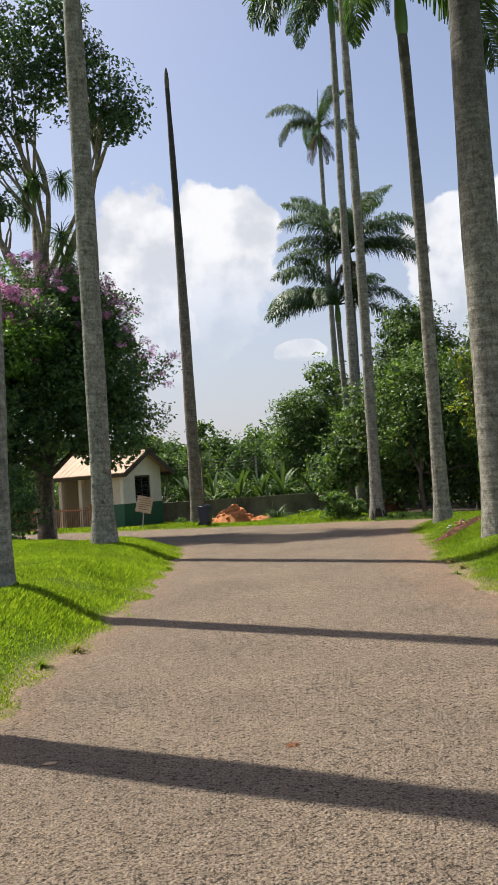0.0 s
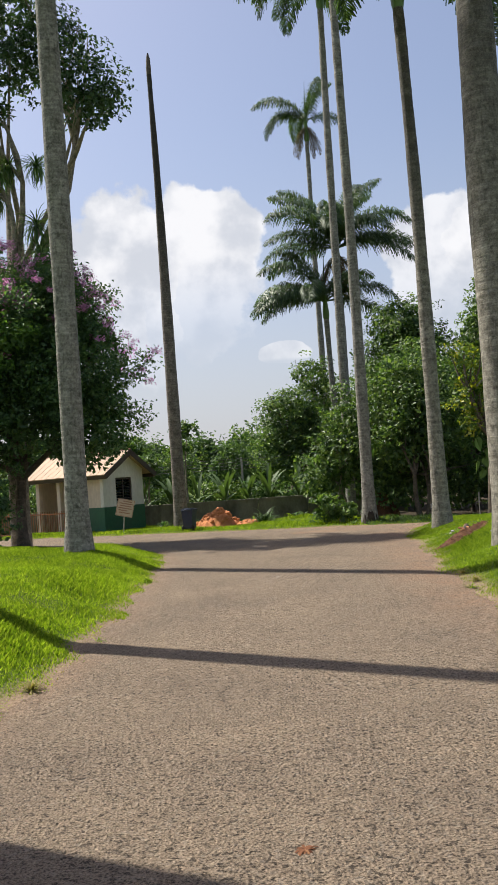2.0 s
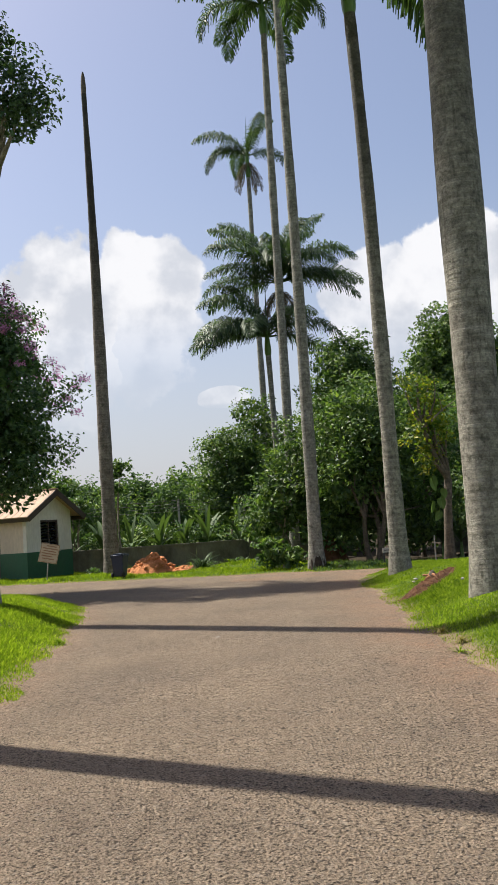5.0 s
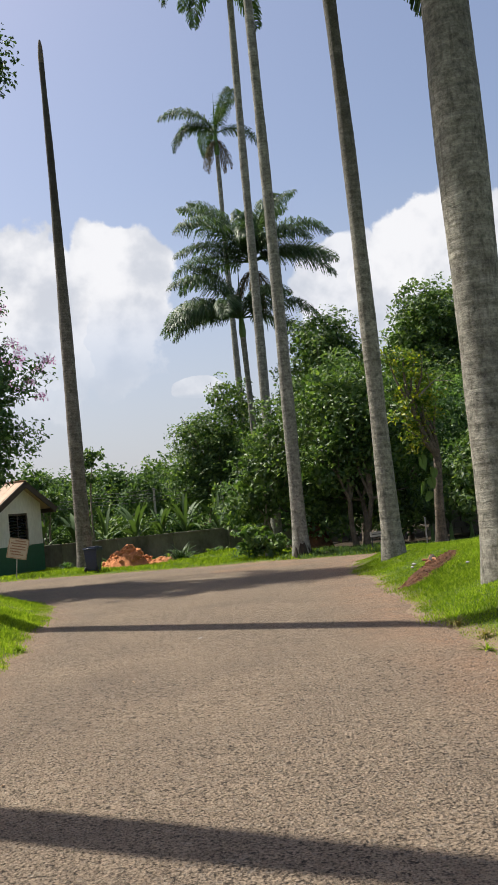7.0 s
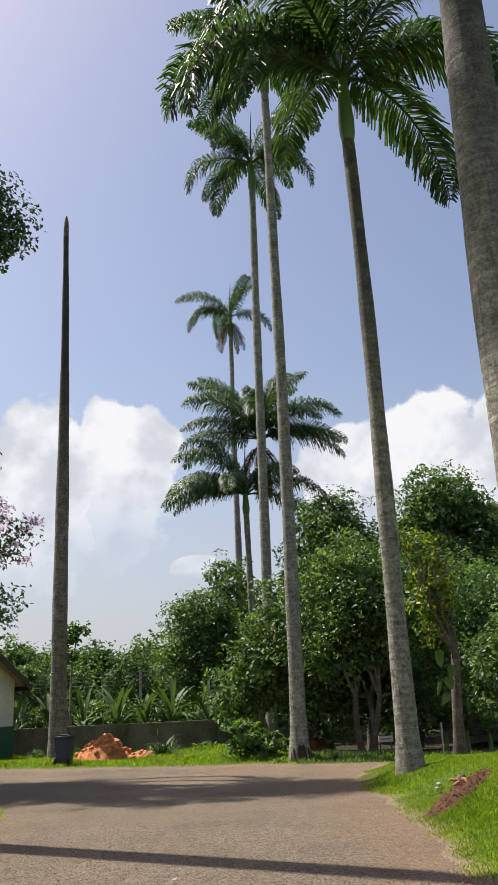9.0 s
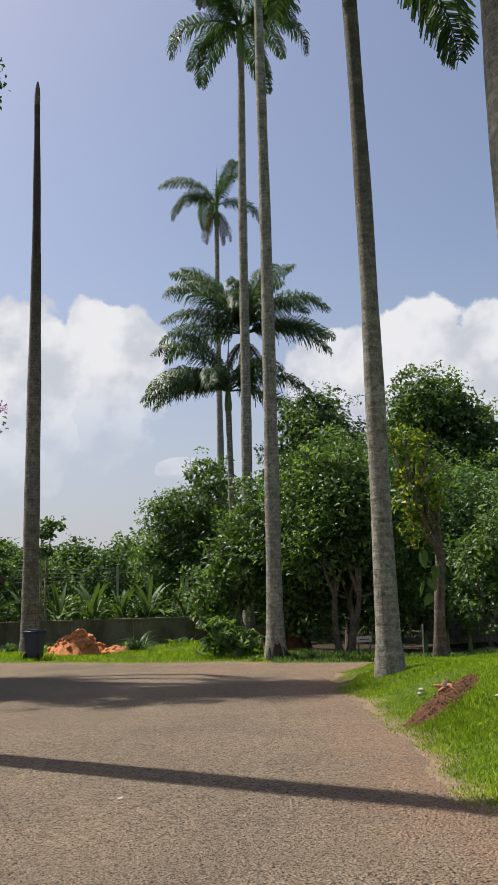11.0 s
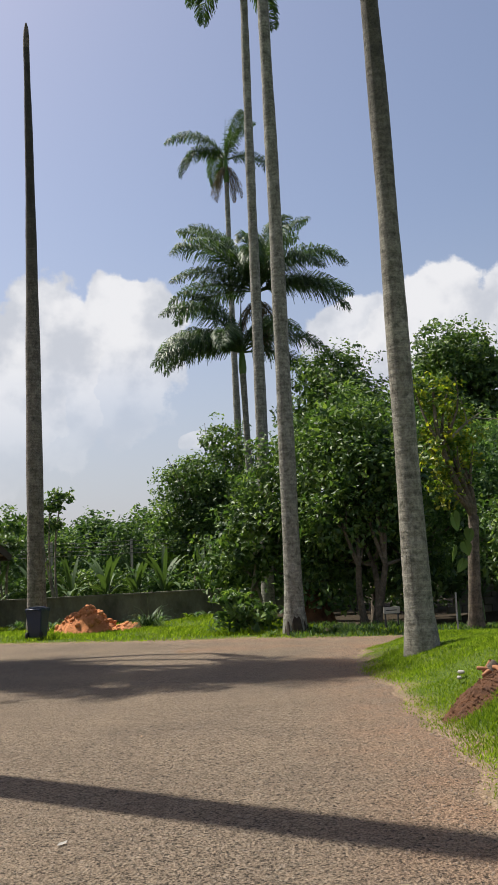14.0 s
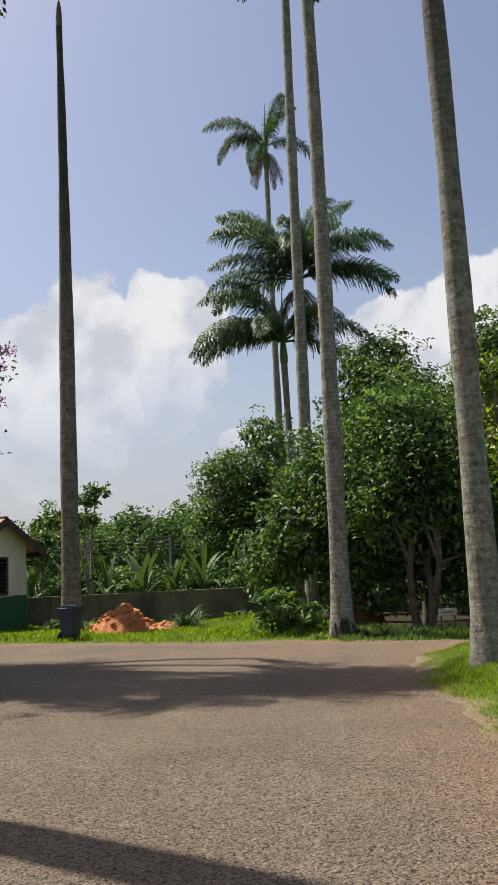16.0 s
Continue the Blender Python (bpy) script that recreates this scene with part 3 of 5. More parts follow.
def palm(x, y, tall, label, r0=0.26, r1=0.13, bulge=0.03, lean=(0, 0), crown=((3, "up"), (5, "mid"), (5, "low")), size=1.0, shaft=1.6, seed=1, dead=0, turn=0.0, spear=True, z=None, flare=0.32, bark=None):
    rng = random.Random(seed)
    p = thing("royal_palm", pose(x, y, at_ground(x, y) if z is None else z), label, "palm tree", "avenue of royal palms")
    me, top = palm_trunk(seed, tall, r0, r1, bulge, lean, flare)
    if bark or not crown:
        me.materials[0] = bark or M_DEADPALM
    hang("trunk", me, p, "ringed grey palm trunk" if crown else "weathered dark dead palm trunk")
    if not crown:
        V = [(top[0], top[1], top[2] - .02 + h) for h in (0, .35, .7, .95)]
        hang("dead_tip", tube_mesh("dead_tip", V, [r1, r1 * 1.02, r1 * .8, .03], M_BARK, 12), p, "blackened bare tip")
        return p
    top = Vector(top)
    hang("crownshaft", tube_mesh("crownshaft", [top + Vector((0, 0, h * shaft)) for h in (-.01, .08, .25, .6, 1.0, 1.15)], [r1, r1 * 1.25, r1 * 1.35, r1 * 1.05, r1 * .6, .02], M_SHAFT, 14), p, "smooth green crownshaft")
    head = top + Vector((0, 0, shaft * .98))
    if spear:
        hang("spear_leaf", tube_mesh("spear_leaf", [head, head + Vector((.03, 0, 1.2 * size)), head + Vector((.1, 0, 2.7 * size))], [.05, .035, .006], M_FROND, 6), p)
    for n, kind in crown:
        spots = n if isinstance(n, tuple) else [turn + 360 / n * i + rng.uniform(-16, 16) + (40 if kind == "mid" else 0) for i in range(n)]
        for i, a in enumerate(spots):
            me = FRONDS[kind][i % 2]
            k = size * rng.uniform(.9, 1.08)
            f = hang("frond", me, p)
            f.matrix_basis = Matrix.Translation(head - Vector((0, 0, .1 if kind == "up" else .22))) @ pose(0, 0, 0, rng.uniform(-14, 14), rng.uniform(-7, 7), a) @ Matrix.Diagonal((k, k, k, 1))
    for i in range(dead):
        f = hang("dead_frond", DEAD, p, "dry brown hanging frond")
        f.matrix_basis = Matrix.Translation(head - Vector((0, 0, .5))) @ pose(0, 0, 0, 0, 0, 360 / dead * i + rng.uniform(-20, 20)) @ Matrix.Diagonal((size * .8, size * .8, size * .8, 1))
    return p


GREY = "tall royal palm with ringed grey trunk on the grass verge"
FULL = ((3, "up"), (5, "mid"), (6, "low"))
palm(-3.32, 18.3, 21, GREY, .24, .15, .03, seed=2, flare=.42)                                  # left row
palm(-3.48, 11.05, 20, GREY, .215, .12, .0, (0, 1.3), seed=3)
palm(-3.3, 6.25, 13.5, "royal palm leaning slightly beside the road", .24, .16, .02, (0, 1.6), ((3, "up"), (5, "arch"), (4, "low")), seed=4)
palm(4.36, 14.65, 15.5, "thick-trunked royal palm on the raised grass verge", .295, .22, .055, (.1, 0), ((3, "up"), (5, "mid"), (7, "weep")), seed=5, bark=M_PALM_DARK)   # right row
palm(4.79, 21.0, 12.65, "royal palm with long drooping fronds and green crownshaft", .19, .13, .0, (-.05, 0), (((120, 250), "up"), ((172, 196, 225), "weep"), ((-6, 35), "weep"), ((-25, 205), "low"), ((100, 280), "mid")), 1.08, 1.85, seed=6, flare=.5, bark=M_PALM_DARK)
palm(4.15, 27.8, 19.8, "tall slender royal palm with dark split base beside the road", .21, .115, .0, (0.14, 0), ((2, "up"), (4, "mid"), (6, "low")), .95, 1.5, seed=7, z=0.04, flare=.55)
palm(4.5, 34.5, 21.0, "tall thin royal palm behind the shrubs", .21, .125, .0, (0.3, 0), ((2, "up"), (4, "mid"), (6, "low")), .85, 1.5, seed=8)
palm(5.95, 53, 23.1, "distant royal palm with few fronds and hanging dead leaves", .2, .13, .02, (0.0, 0), (((15,), "up"), ((172, 95, 280), "arch"), ((188, -6, 200), "low")), .88, 1.6, seed=9, dead=6, turn=150)
palm(5.5, 44, 9.9, "short-trunked palm with wide spreading fronds", .17, .13, .01, (-.3, 0), (((178, 194, 160, 8, 212), "span"), ((150, 30), "up"), ((190, 250, 300, 340), "mid"), ((205, 170), "arch")), 1.0, 1.2, seed=10, turn=170)
palm(6.1, 44.5, 12.8, "palm with wide spreading fronds and dry skirt", .18, .14, .01, (.0, 0), (((150, 168, 18, 35), "tall"), ((182, 170, 2, -14, 198, 340), "span"), ((95, 285), "up"), ((215, 325, 250), "arch"), ((260, 300), "mid")), 1.1, 1.2, seed=11, dead=8, turn=5)
palm(-2.36, 35, 18.92, "dead royal palm trunk, bare and without any crown", .285, .10, .03, (-.12, 0), None, seed=12)


# ---- broadleaf trees and shrubs ----
def crown_mesh(name, seed, blobs, leaf0, mat, density=1.0, inner=0.35, shell=(0.72, 1.06), clump=0.38, only=None):
    """Clumps of leaves over uneven, overlapping lobes, with larger leaves deep inside."""
    rng = np.random.default_rng(seed)
    PP, NN, SS = [], [], []
    for bx, by, bz, rx, ry, rz in blobs:
        area = 4 * math.pi * ((rx * ry) ** 1.6 / 3 + (rx * rz) ** 1.6 / 3 + (ry * rz) ** 1.6 / 3) ** (1 / 1.6)
        n_clump = max(6, int(area * 2.9 * density))
        d = unit(rng.normal(size=(n_clump, 3)))
        d[:, 2] = np.where(d[:, 2] < -0.55, -d[:, 2], d[:, 2])
        if only is not None:
            d = d[d @ np.array(only) > 0.45]
            n_clump = len(d)
        lump = np.array([noise.noise(Vector(v) * 2.3 + Vector((bx, by, bz))) for v in d])
        r = np.minimum(rng.uniform(*shell, n_clump) * (1 + 0.62 * lump), 1.25)
        c = np.array([bx, by, bz]) + d * r[:, None] * np.array([rx, ry, rz])
        leaf = leaf0 * 0.86
        per = int(24 * (0.16 / leaf) ** 1.25)
        k = np.repeat(np.arange(n_clump), per)
        spread = clump * rng.uniform(.6, 1.3, n_clump)
        p = c[k] + np.clip(rng.normal(size=(len(k), 3)), -1.5, 1.5) * spread[k][:, None] * np.array([.58, .58, .34])
        f = d[k] * .55 + np.array([0, 0, .55]) + rng.normal(size=(len(k), 3)) * .55
        PP.append(p), NN.append(f), SS.append(leaf * rng.uniform(.65, 1.25, len(k)))
        if inner:
            m = int(area * 110 * inner)
            q = unit(rng.normal(size=(m, 3))) * rng.uniform(.15, .78, (m, 1)) ** .6
            PP.append(np.array([bx, by, bz]) + q * np.array([rx, ry, rz])), NN.append(rng.normal(size=(m, 3))), SS.append(np.full(m, max(leaf * 1.6, .19)))
    P, N, S = np.concatenate(PP), np.concatenate(NN), np.concatenate(SS)
    ok = P[:, 2] > 0.03
    P, N, S = P[ok], N[ok], S[ok]
    V, F = leaves(rng, P, N, S, S * rng.uniform(.42, .62, len(S)))
    return mesh_from(name, V, F, mat)


def bent(a, b, sag, rng, n=7):
    a, b = Vector(a), Vector(b)
    off = Vector((rng.uniform(-1, 1), rng.uniform(-1, 1), rng.uniform(-.2, .6))) * (b - a).length * sag
    return [a.lerp(b, i / (n - 1)) + off * math.sin(math.pi * i / (n - 1)) for i in range(n)]


def tree(name, x, y, blobs, label, category="tree", leaf=.16, mat=None, bark=None, r=.18, fork=None, seed=1, density=1.0, inner=.35, clump=.38, limbs=True, group="", flower=None, stems=1, shell=(0.72, 1.06), sway=.12):
    """A trunk that forks into a limb for each lobe of its crown. Lobes are in world metres."""
    rng = random.Random(seed)
    z0 = at_ground(x, y)
    t = thing(name, pose(x, y, z0), label, category, group)
    local = [(bx - x, by - y, bz - z0, rx, ry, rz) for bx, by, bz, rx, ry, rz in blobs]
    fork = fork or min(b[2] for b in local) * .6
    if limbs:
        foot = [Vector((rng.uniform(-.3, .3) * (stems > 1), rng.uniform(-.2, .2) * (stems > 1), -.1)) for _ in range(stems)]
        tops = []
        for f in foot:
            tip = Vector((f.x * 2.2 + rng.uniform(-.15, .15), f.y * 2.2 + rng.uniform(-.15, .15), fork))
            pts = bent(f, tip, .06, rng)
            tops.append(tip)
            hang("trunk", tube_mesh("trunk", pts, [r * (1.5 if i == 0 else 1.12 if i == 1 else 1 - .04 * i) for i in range(7)], bark or M_BARK, 12), t)
        for i, b in enumerate(local):
            pts = bent(tops[i % stems], (b[0], b[1], b[2] + b[5] * .35), sway, rng)
            parts = [tube(pts, [r * .62 * (1 - .125 * j) for j in range(7)], 8)]
            for _ in range(3):
                e = Vector((b[0] + b[3] * rng.uniform(-.8, .8), b[1] + b[4] * rng.uniform(-.8, .8), b[2] + b[5] * rng.uniform(.1, .85)))
                parts.append(tube(bent(pts[3], e, .1, rng, 5), [r * .3, r * .24, r * .17, r * .1, .01], 6))
            hang("limb", join_tubes("limb", parts, bark or M_BARK), t)
    hang("crown", crown_mesh("crown", seed, local, leaf, mat or M_LEAF_MID, density, inner, shell, clump), t)
    if flower:
        hang("blossom", crown_mesh("blossom", seed + 50, [(b[0], b[1], b[2], b[3] * 1.05, b[4] * 1.05, b[5] * 1.06) for b in local if b[2] > flower[0]], .085, M_FLOWER, flower[1], 0, (.94, 1.10), .2, (.62, .1, .78)), t, "clusters of purple blossom")
    return t


# left of the road
flowering = tree("flowering_tree", -6.5, 26.3, [(-6.9, 26.2, 6.2, 2.7, 2.6, 2.3), (-4.7, 25.9, 5.2, 2.0, 2.0, 2.2), (-4.35, 25.7, 3.5, 1.55, 1.5, 1.5), (-9.0, 26.2, 5.2, 2.6, 2.6, 2.8), (-5.4, 26.4, 7.0, 1.7, 1.7, 1.6), (-7.2, 25.6, 3.9, 2.4, 1.8, 1.7), (-8.6, 25.4, 2.8, 1.9, 1.6, 1.7)],
     "dense dark-leaved tree with purple blossom on top", leaf=.15, mat=M_LEAF_DARK, r=.18, fork=2.2, seed=21, density=1.8, inner=.5, flower=(4.8, .6))
hang("blossom", crown_mesh("blossom", 77, [(-.4, -1.7, 7.35, 1.2, .7, .55), (-1.5, -1.5, 7.1, .9, .7, .5), (-.9, -1.9, 6.75, .8, .5, .35)], .10, M_FLOWER, 1.9, 0, (.75, 1.08), .24), flowering, "clusters of purple blossom")
tree("bright_shrub", -8.4, 24.6, [(-6.1, 23.9, 6.0, 1.0, .6, .5), (-7.2, 23.9, 6.1, 1.2, .7, .7), (-6.9, 23.8, 5.3, .9, .5, .4)], "bright green leafy climber with pink flowers over the dark tree", "climber", leaf=.15, mat=M_LEAF_CLIMB, r=.07, fork=5.0, seed=22, density=1.6, inner=.1)
tall = tree("tall_epiphyte_tree", -7.3, 28.2, [(-4.2, 27.2, 14.4, 1.4, 1.4, 1.1), (-3.6, 26.9, 13.7, .8, .8, .7), (-4.9, 27.4, 15.9, 1.3, 1.3, 1.0), (-6.4, 27.6, 15.6, 1.3, 1.3, 1.1), (-5.9, 27.8, 17.6, 1.3, 1.3, 1.1), (-7.9, 27.6, 17.0, 1.5, 1.5, 1.3), (-7.9, 27.2, 14.6, .9, .9, .8), (-7.9, 27.0, 12.7, .8, .8, .7), (-7.7, 27.0, 11.2, .6, .6, .45), (-6.9, 27.5, 13.9, .6, .6, .4)],
     "tall open-crowned tree with pale stems and hanging epiphytes", leaf=.19, mat=M_LEAF_DEEP, bark=M_PALEBARK, r=.2, fork=8.4, seed=23, density=1.05, inner=.12, clump=.34, stems=2, sway=.24)


def strap_clump(name, x, y, z, n, length, seed, label, mat=M_LEAF_MID, parent=None, rise=(10, 75), wide=.035):
    """A tuft of long arching strap leaves."""
    rng = random.Random(seed)
    VV, FF, off = [], [], 0
    for i in range(n):
        a, e, L = rng.uniform(0, 2 * math.pi), radians(rng.uniform(*rise)), length * rng.uniform(.6, 1.1)
        p, w = Vector((0, 0, 0)), wide * rng.uniform(.7, 1.3)
        side = Vector((-math.sin(a), math.cos(a), 0))
        vs = []
        for j in range(6):
            k = w * (1, 1.15, 1, .8, .5, .05)[j]
            vs += [tuple(p - side * k), tuple(p + side * k)]
            p = p + Vector((math.cos(a) * math.cos(e), math.sin(a) * math.cos(e), math.sin(e))) * L / 5
            e -= radians(rng.uniform(14, 32))
        VV += vs
        FF += [(off + 2 * j, off + 2 * j + 1, off + 2 * j + 3, off + 2 * j + 2) for j in range(5)]
        off += 12
    me = mesh_from(name, VV, FF, mat)
    if parent is None:
        return tagged(hang(name, me, m=pose(x, y, z)), label, "plant")
    return hang(name, me, parent, label, pose(x - parent.location.x, y - parent.location.y, z - parent.location.z))


for i, (x, y, z, L) in enumerate([(-5.75, 27.4, 9.4, 1.3), (-5.6, 27.3, 8.9, 1.4), (-5.8, 27.3, 10.2, 1.2), (-6.9, 27.4, 11.9, .9), (-6.6, 27.4, 12.2, .8), (-5.7, 27.3, 12.1, .9), (-7.0, 27.4, 11.2, .9), (-5.55, 27.4, 8.2, 1.3)]):
    strap_clump("epiphyte", x, y, z, 120, L, 300 + i, "tuft of strap-leaved epiphyte", M_LEAF_DARK if i % 2 else M_LEAF_MID, tall, (-60, 70), .016)
tree("dark_hedge", -7.4, 23.2, [(-6.9, 23.2, 1.3, 1.1, 1.1, 1.45), (-8.4, 23.4, 1.6, 1.5, 1.4, 1.7)], "dense dark green rounded hedge bush on the lawn", "bush", leaf=.10, mat=M_LEAF_DARK, r=.08, fork=.5, seed=24, density=1.2, clump=.22)

# beyond the junction, behind the wall
tree("broadleaf_tree", 3.0, 44.5, [(2.9, 44, 4.8, 1.6, 1.5, 1.6), (4.2, 44, 3.6, 1.7, 1.5, 1.5), (2.2, 43.8, 3.0, 1.4, 1.2, 1.2), (3.6, 43.4, 2.4, 2.0, 1.4, 1.6)], "rounded broadleaf tree behind the boundary wall", leaf=.2, mat=M_LEAF_MID, r=.16, seed=31, density=1.2)
tree("broadleaf_tree", 4.9, 48, [(4.6, 48, 7.2, 1.3, 1.3, 1.3), (5.6, 48, 6.0, 1.5, 1.4, 1.5), (4.7, 47.5, 5.2, 1.1, 1.1, .9)], "open pale-stemmed tree with broad leaves", leaf=.24, mat=M_LEAF_MID, bark=M_PALEBARK, r=.13, seed=32, density=.6, inner=.1)
tree("broadleaf_tree", 8.4, 40, [(8.2, 40, 8.2, 1.7, 1.6, 1.6), (8.9, 40, 6.6, 2.1, 1.8, 1.9), (7.4, 39.6, 5.6, 1.9, 1.7, 1.9), (9.9, 40, 4.6, 1.8, 1.6, 2.0)], "tall dark broadleaf tree behind the palms", leaf=.2, mat=M_LEAF_MID, r=.2, seed=33)
tree("broadleaf_tree", 15.4, 45, [(15.2, 45, 10.2, 2.2, 2.0, 1.9), (16.8, 45, 8.8, 2.1, 2.0, 2.0), (14.0, 45, 8.3, 1.9, 1.8, 2.0), (15.6, 44.6, 6.9, 2.6, 2.0, 1.8), (17.8, 45, 7.0, 1.4, 1.4, 1.3)], "large round-crowned dark tree rising above the shrubs", leaf=.24, mat=M_LEAF_MID, r=.3, fork=4.5, seed=34)
tree("broadleaf_tree", 12.5, 38, [(12.2, 38, 4.6, 2.2, 1.8, 2.2), (14.6, 38.5, 4.2, 2.2, 1.8, 2.3), (17.5, 39, 4.4, 2.6, 2, 2.6)], "dense mid-green tree in the thicket", leaf=.19, mat=M_LEAF_MID, r=.16, seed=35)
tree("broadleaf_tree", 21, 44, [(21, 44, 6.5, 3, 2.4, 2.8), (24, 44, 6, 3, 2.4, 3), (20, 43.5, 4, 2.6, 2, 2.4)], "dense mid-green tree in the thicket", leaf=.22, mat=M_LEAF_MID, r=.2, seed=36)
far_rng = random.Random(5)
for i in range(19):
    x, y = -30 + i * 3.4 + far_rng.uniform(-.8, .8), far_rng.uniform(66, 80)
    h = 6.6 + far_rng.uniform(-.8, 1.2) + (0.6 if i > 9 else 0)
    tree("distant_tree", x, y, [(x, y, h * .62, 2.6, 2.0, h * .36), (x + 1.4, y - .5, h * .45, 2.0, 1.6, h * .36)], "distant hazy green tree in the woodland edge", leaf=.42, mat=M_LEAF_FAR if i % 3 else M_LEAF_MID, r=.2, seed=100 + i, density=.42, inner=.12, clump=.6, group="distant woodland")
for i in range(13):
    x, y = -22 + i * 2.7 + far_rng.uniform(-.6, .6), far_rng.uniform(50, 57)
    h = 3.6 + far_rng.uniform(-.5, .8)
    tree("thicket_tree", x, y, [(x, y, h * .52, 2.0, 1.5, h * .46)], "bushy mid-green tree in the far thicket", leaf=.26, mat=M_LEAF_MID if i % 2 else M_LEAF_FAR, r=.12, seed=130 + i, density=.6, inner=.2, clump=.45, group="far thicket")
for i, (x, y, rx, rz) in enumerate([(-9, 41, 1.6, 1.1), (-6.6, 41.5, 1.4, 1.0), (-3.4, 41.5, 1.5, .9), (-.8, 42, 1.4, .9), (1.6, 41, 1.3, .8), (4.4, 40.5, 1.4, 1.0), (6.6, 39.5, 1.5, 1.3), (-12, 41, 2, 1.4)]):
    tree("wall_shrub", x, y, [(x, y, rz * .95, rx, .8, rz)], "leafy green shrub behind the boundary wall", "shrub", leaf=.17, mat=(M_LEAF_MID, M_LEAF_DARK, M_LEAF_FAR)[i % 3], r=.05, seed=150 + i, density=1.0, group="shrubs along the wall")

# thicket to the right of the junction
tree("shrub_tree", 3.7, 31.2, [(3.6, 30.8, 2.2, 1.1, 1.0, 1.2), (4.4, 31.2, 3.3, 1.3, 1.2, 1.4), (3.2, 31.3, 1.5, 1.0, 1.0, 1.0), (5.0, 31.0, 2.2, 1.2, 1.0, 1.3)], "leafy mid-green shrub tree behind the palm", leaf=.2, mat=M_LEAF_MID, bark=M_PALEBARK, r=.07, fork=.8, seed=41, density=.85, inner=.2, clump=.4, stems=3, shell=(.5, 1.18))
tree("shade_tree", 6.15, 28.9, [(5.9, 29.6, 4.7, 1.1, 1.2, 1.2), (6.8, 29.7, 4.3, 1.0, 1.1, 1.1), (5.4, 29.6, 3.1, 1.3, 1.3, 1.5), (7.0, 29.4, 3.4, 1.4, 1.3, 1.6), (6.3, 30.2, 2.2, 1.8, 1.0, 1.3), (5.5, 30.0, 1.2, 1.3, .8, 1.1), (7.6, 29.9, 1.3, 1.4, .9, 1.2), (5.5, 28.7, 2.5, .9, .6, 1.0), (6.9, 28.6, 2.7, 1.1, .6, 1.1), (6.2, 28.6, 3.6, 1.1, .6, .9)], "dense glossy-leaved tree with forked leaning stems", leaf=.17, mat=M_LEAF_MID, bark=M_BARK, r=.09, fork=1.4, seed=42, density=.8, stems=3, shell=(.5, 1.2), clump=.46)
tree("shade_tree", 7.0, 31.5, [(6.9, 31.5, 5.1, 1.3, 1.2, 1.2), (5.6, 31.5, 4.9, 1.0, 1.0, .9), (8.2, 31.5, 4.0, 1.5, 1.3, 1.8)], "dense mid-green tree behind the shade tree", leaf=.18, mat=M_LEAF_MID, r=.12, seed=43, density=.85, shell=(.5, 1.18), clump=.46)
yellow = tree("lime_leaved_tree", 7.55, 25.9, [(7.0, 25.7, 4.9, .5, .5, .55), (7.3, 25.8, 4.2, .6, .6, .7), (6.95, 25.6, 3.6, .5, .5, .7), (7.5, 25.9, 3.4, .55, .5, .7), (7.0, 25.5, 2.75, .4, .4, .5)], "slender tree with yellow-green leaves and mossy trunk", leaf=.14, mat=M_LEAF_LIME, r=.14, fork=2.3, seed=44, density=1.0, inner=.1, clump=.26, shell=(.45, 1.15))
tree("thicket_shrub", 9.6, 27.6, [(9.4, 27.6, 1.7, 1.2, 1.0, 1.5), (10.8, 27.8, 2.4, 1.5, 1.2, 1.9), (12.4, 28, 2.4, 1.6, 1.2, 2.0)], "bushy bright green shrubs at the lawn's edge", "shrub", leaf=.16, mat=M_LEAF_MID, r=.07, fork=.6, seed=45)
tree("thicket_shrub", 9.0, 33, [(8.8, 33, 3.6, 1.7, 1.2, 2.0), (11, 33.5, 3.4, 2.0, 1.2, 2.2), (13.5, 33, 3.2, 2.0, 1.4, 2.4)], "dense dark thicket of mixed shrubs", "shrub", leaf=.17, mat=M_LEAF_DARK, r=.08, seed=46)
tree("thicket_shrub", 11.0, 32.2, [(10.4, 32.2, .9, 1.5, .8, 1.1), (12.6, 32, 1.1, 1.6, .8, 1.3), (8.3, 32.2, .9, 1.1, .7, 1.0)], "low leafy undergrowth in the thicket", "shrub", leaf=.17, mat=M_LEAF_MID, r=.04, fork=.3, seed=51)
tree("thicket_shrub", 6.0, 35.5, [(4.2, 36, 1.4, 1.3, 1.0, 1.5), (6.0, 36, 1.6, 1.6, 1.0, 1.7), (8.2, 36, 1.8, 1.7, 1.0, 1.9), (10.8, 36, 2, 1.8, 1, 2)], "dense dark thicket of mixed shrubs", "shrub", leaf=.18, mat=M_LEAF_DARK, r=.08, seed=47)
tree("roadside_shrub", 2.95, 28.8, [(2.95, 28.8, .55, .55, .45, .5), (3.5, 28.6, .4, .35, .35, .35)], "low dark broad-leaved shrub by the palm base", "shrub", leaf=.2, mat=M_LEAF_MID, r=.03, fork=.2, seed=48, density=2.0, clump=.2)
tree("thicket_shrub", 15, 27, [(14.5, 27, 1.8, 1.6, 1.2, 1.8), (17, 27, 2.4, 2, 1.4, 2.2), (13.4, 24, .9, 1.0, .9, .9)], "bushy bright green shrubs at the lawn's edge", "shrub", leaf=.17, mat=M_LEAF_MID, r=.07, fork=.6, seed=49)


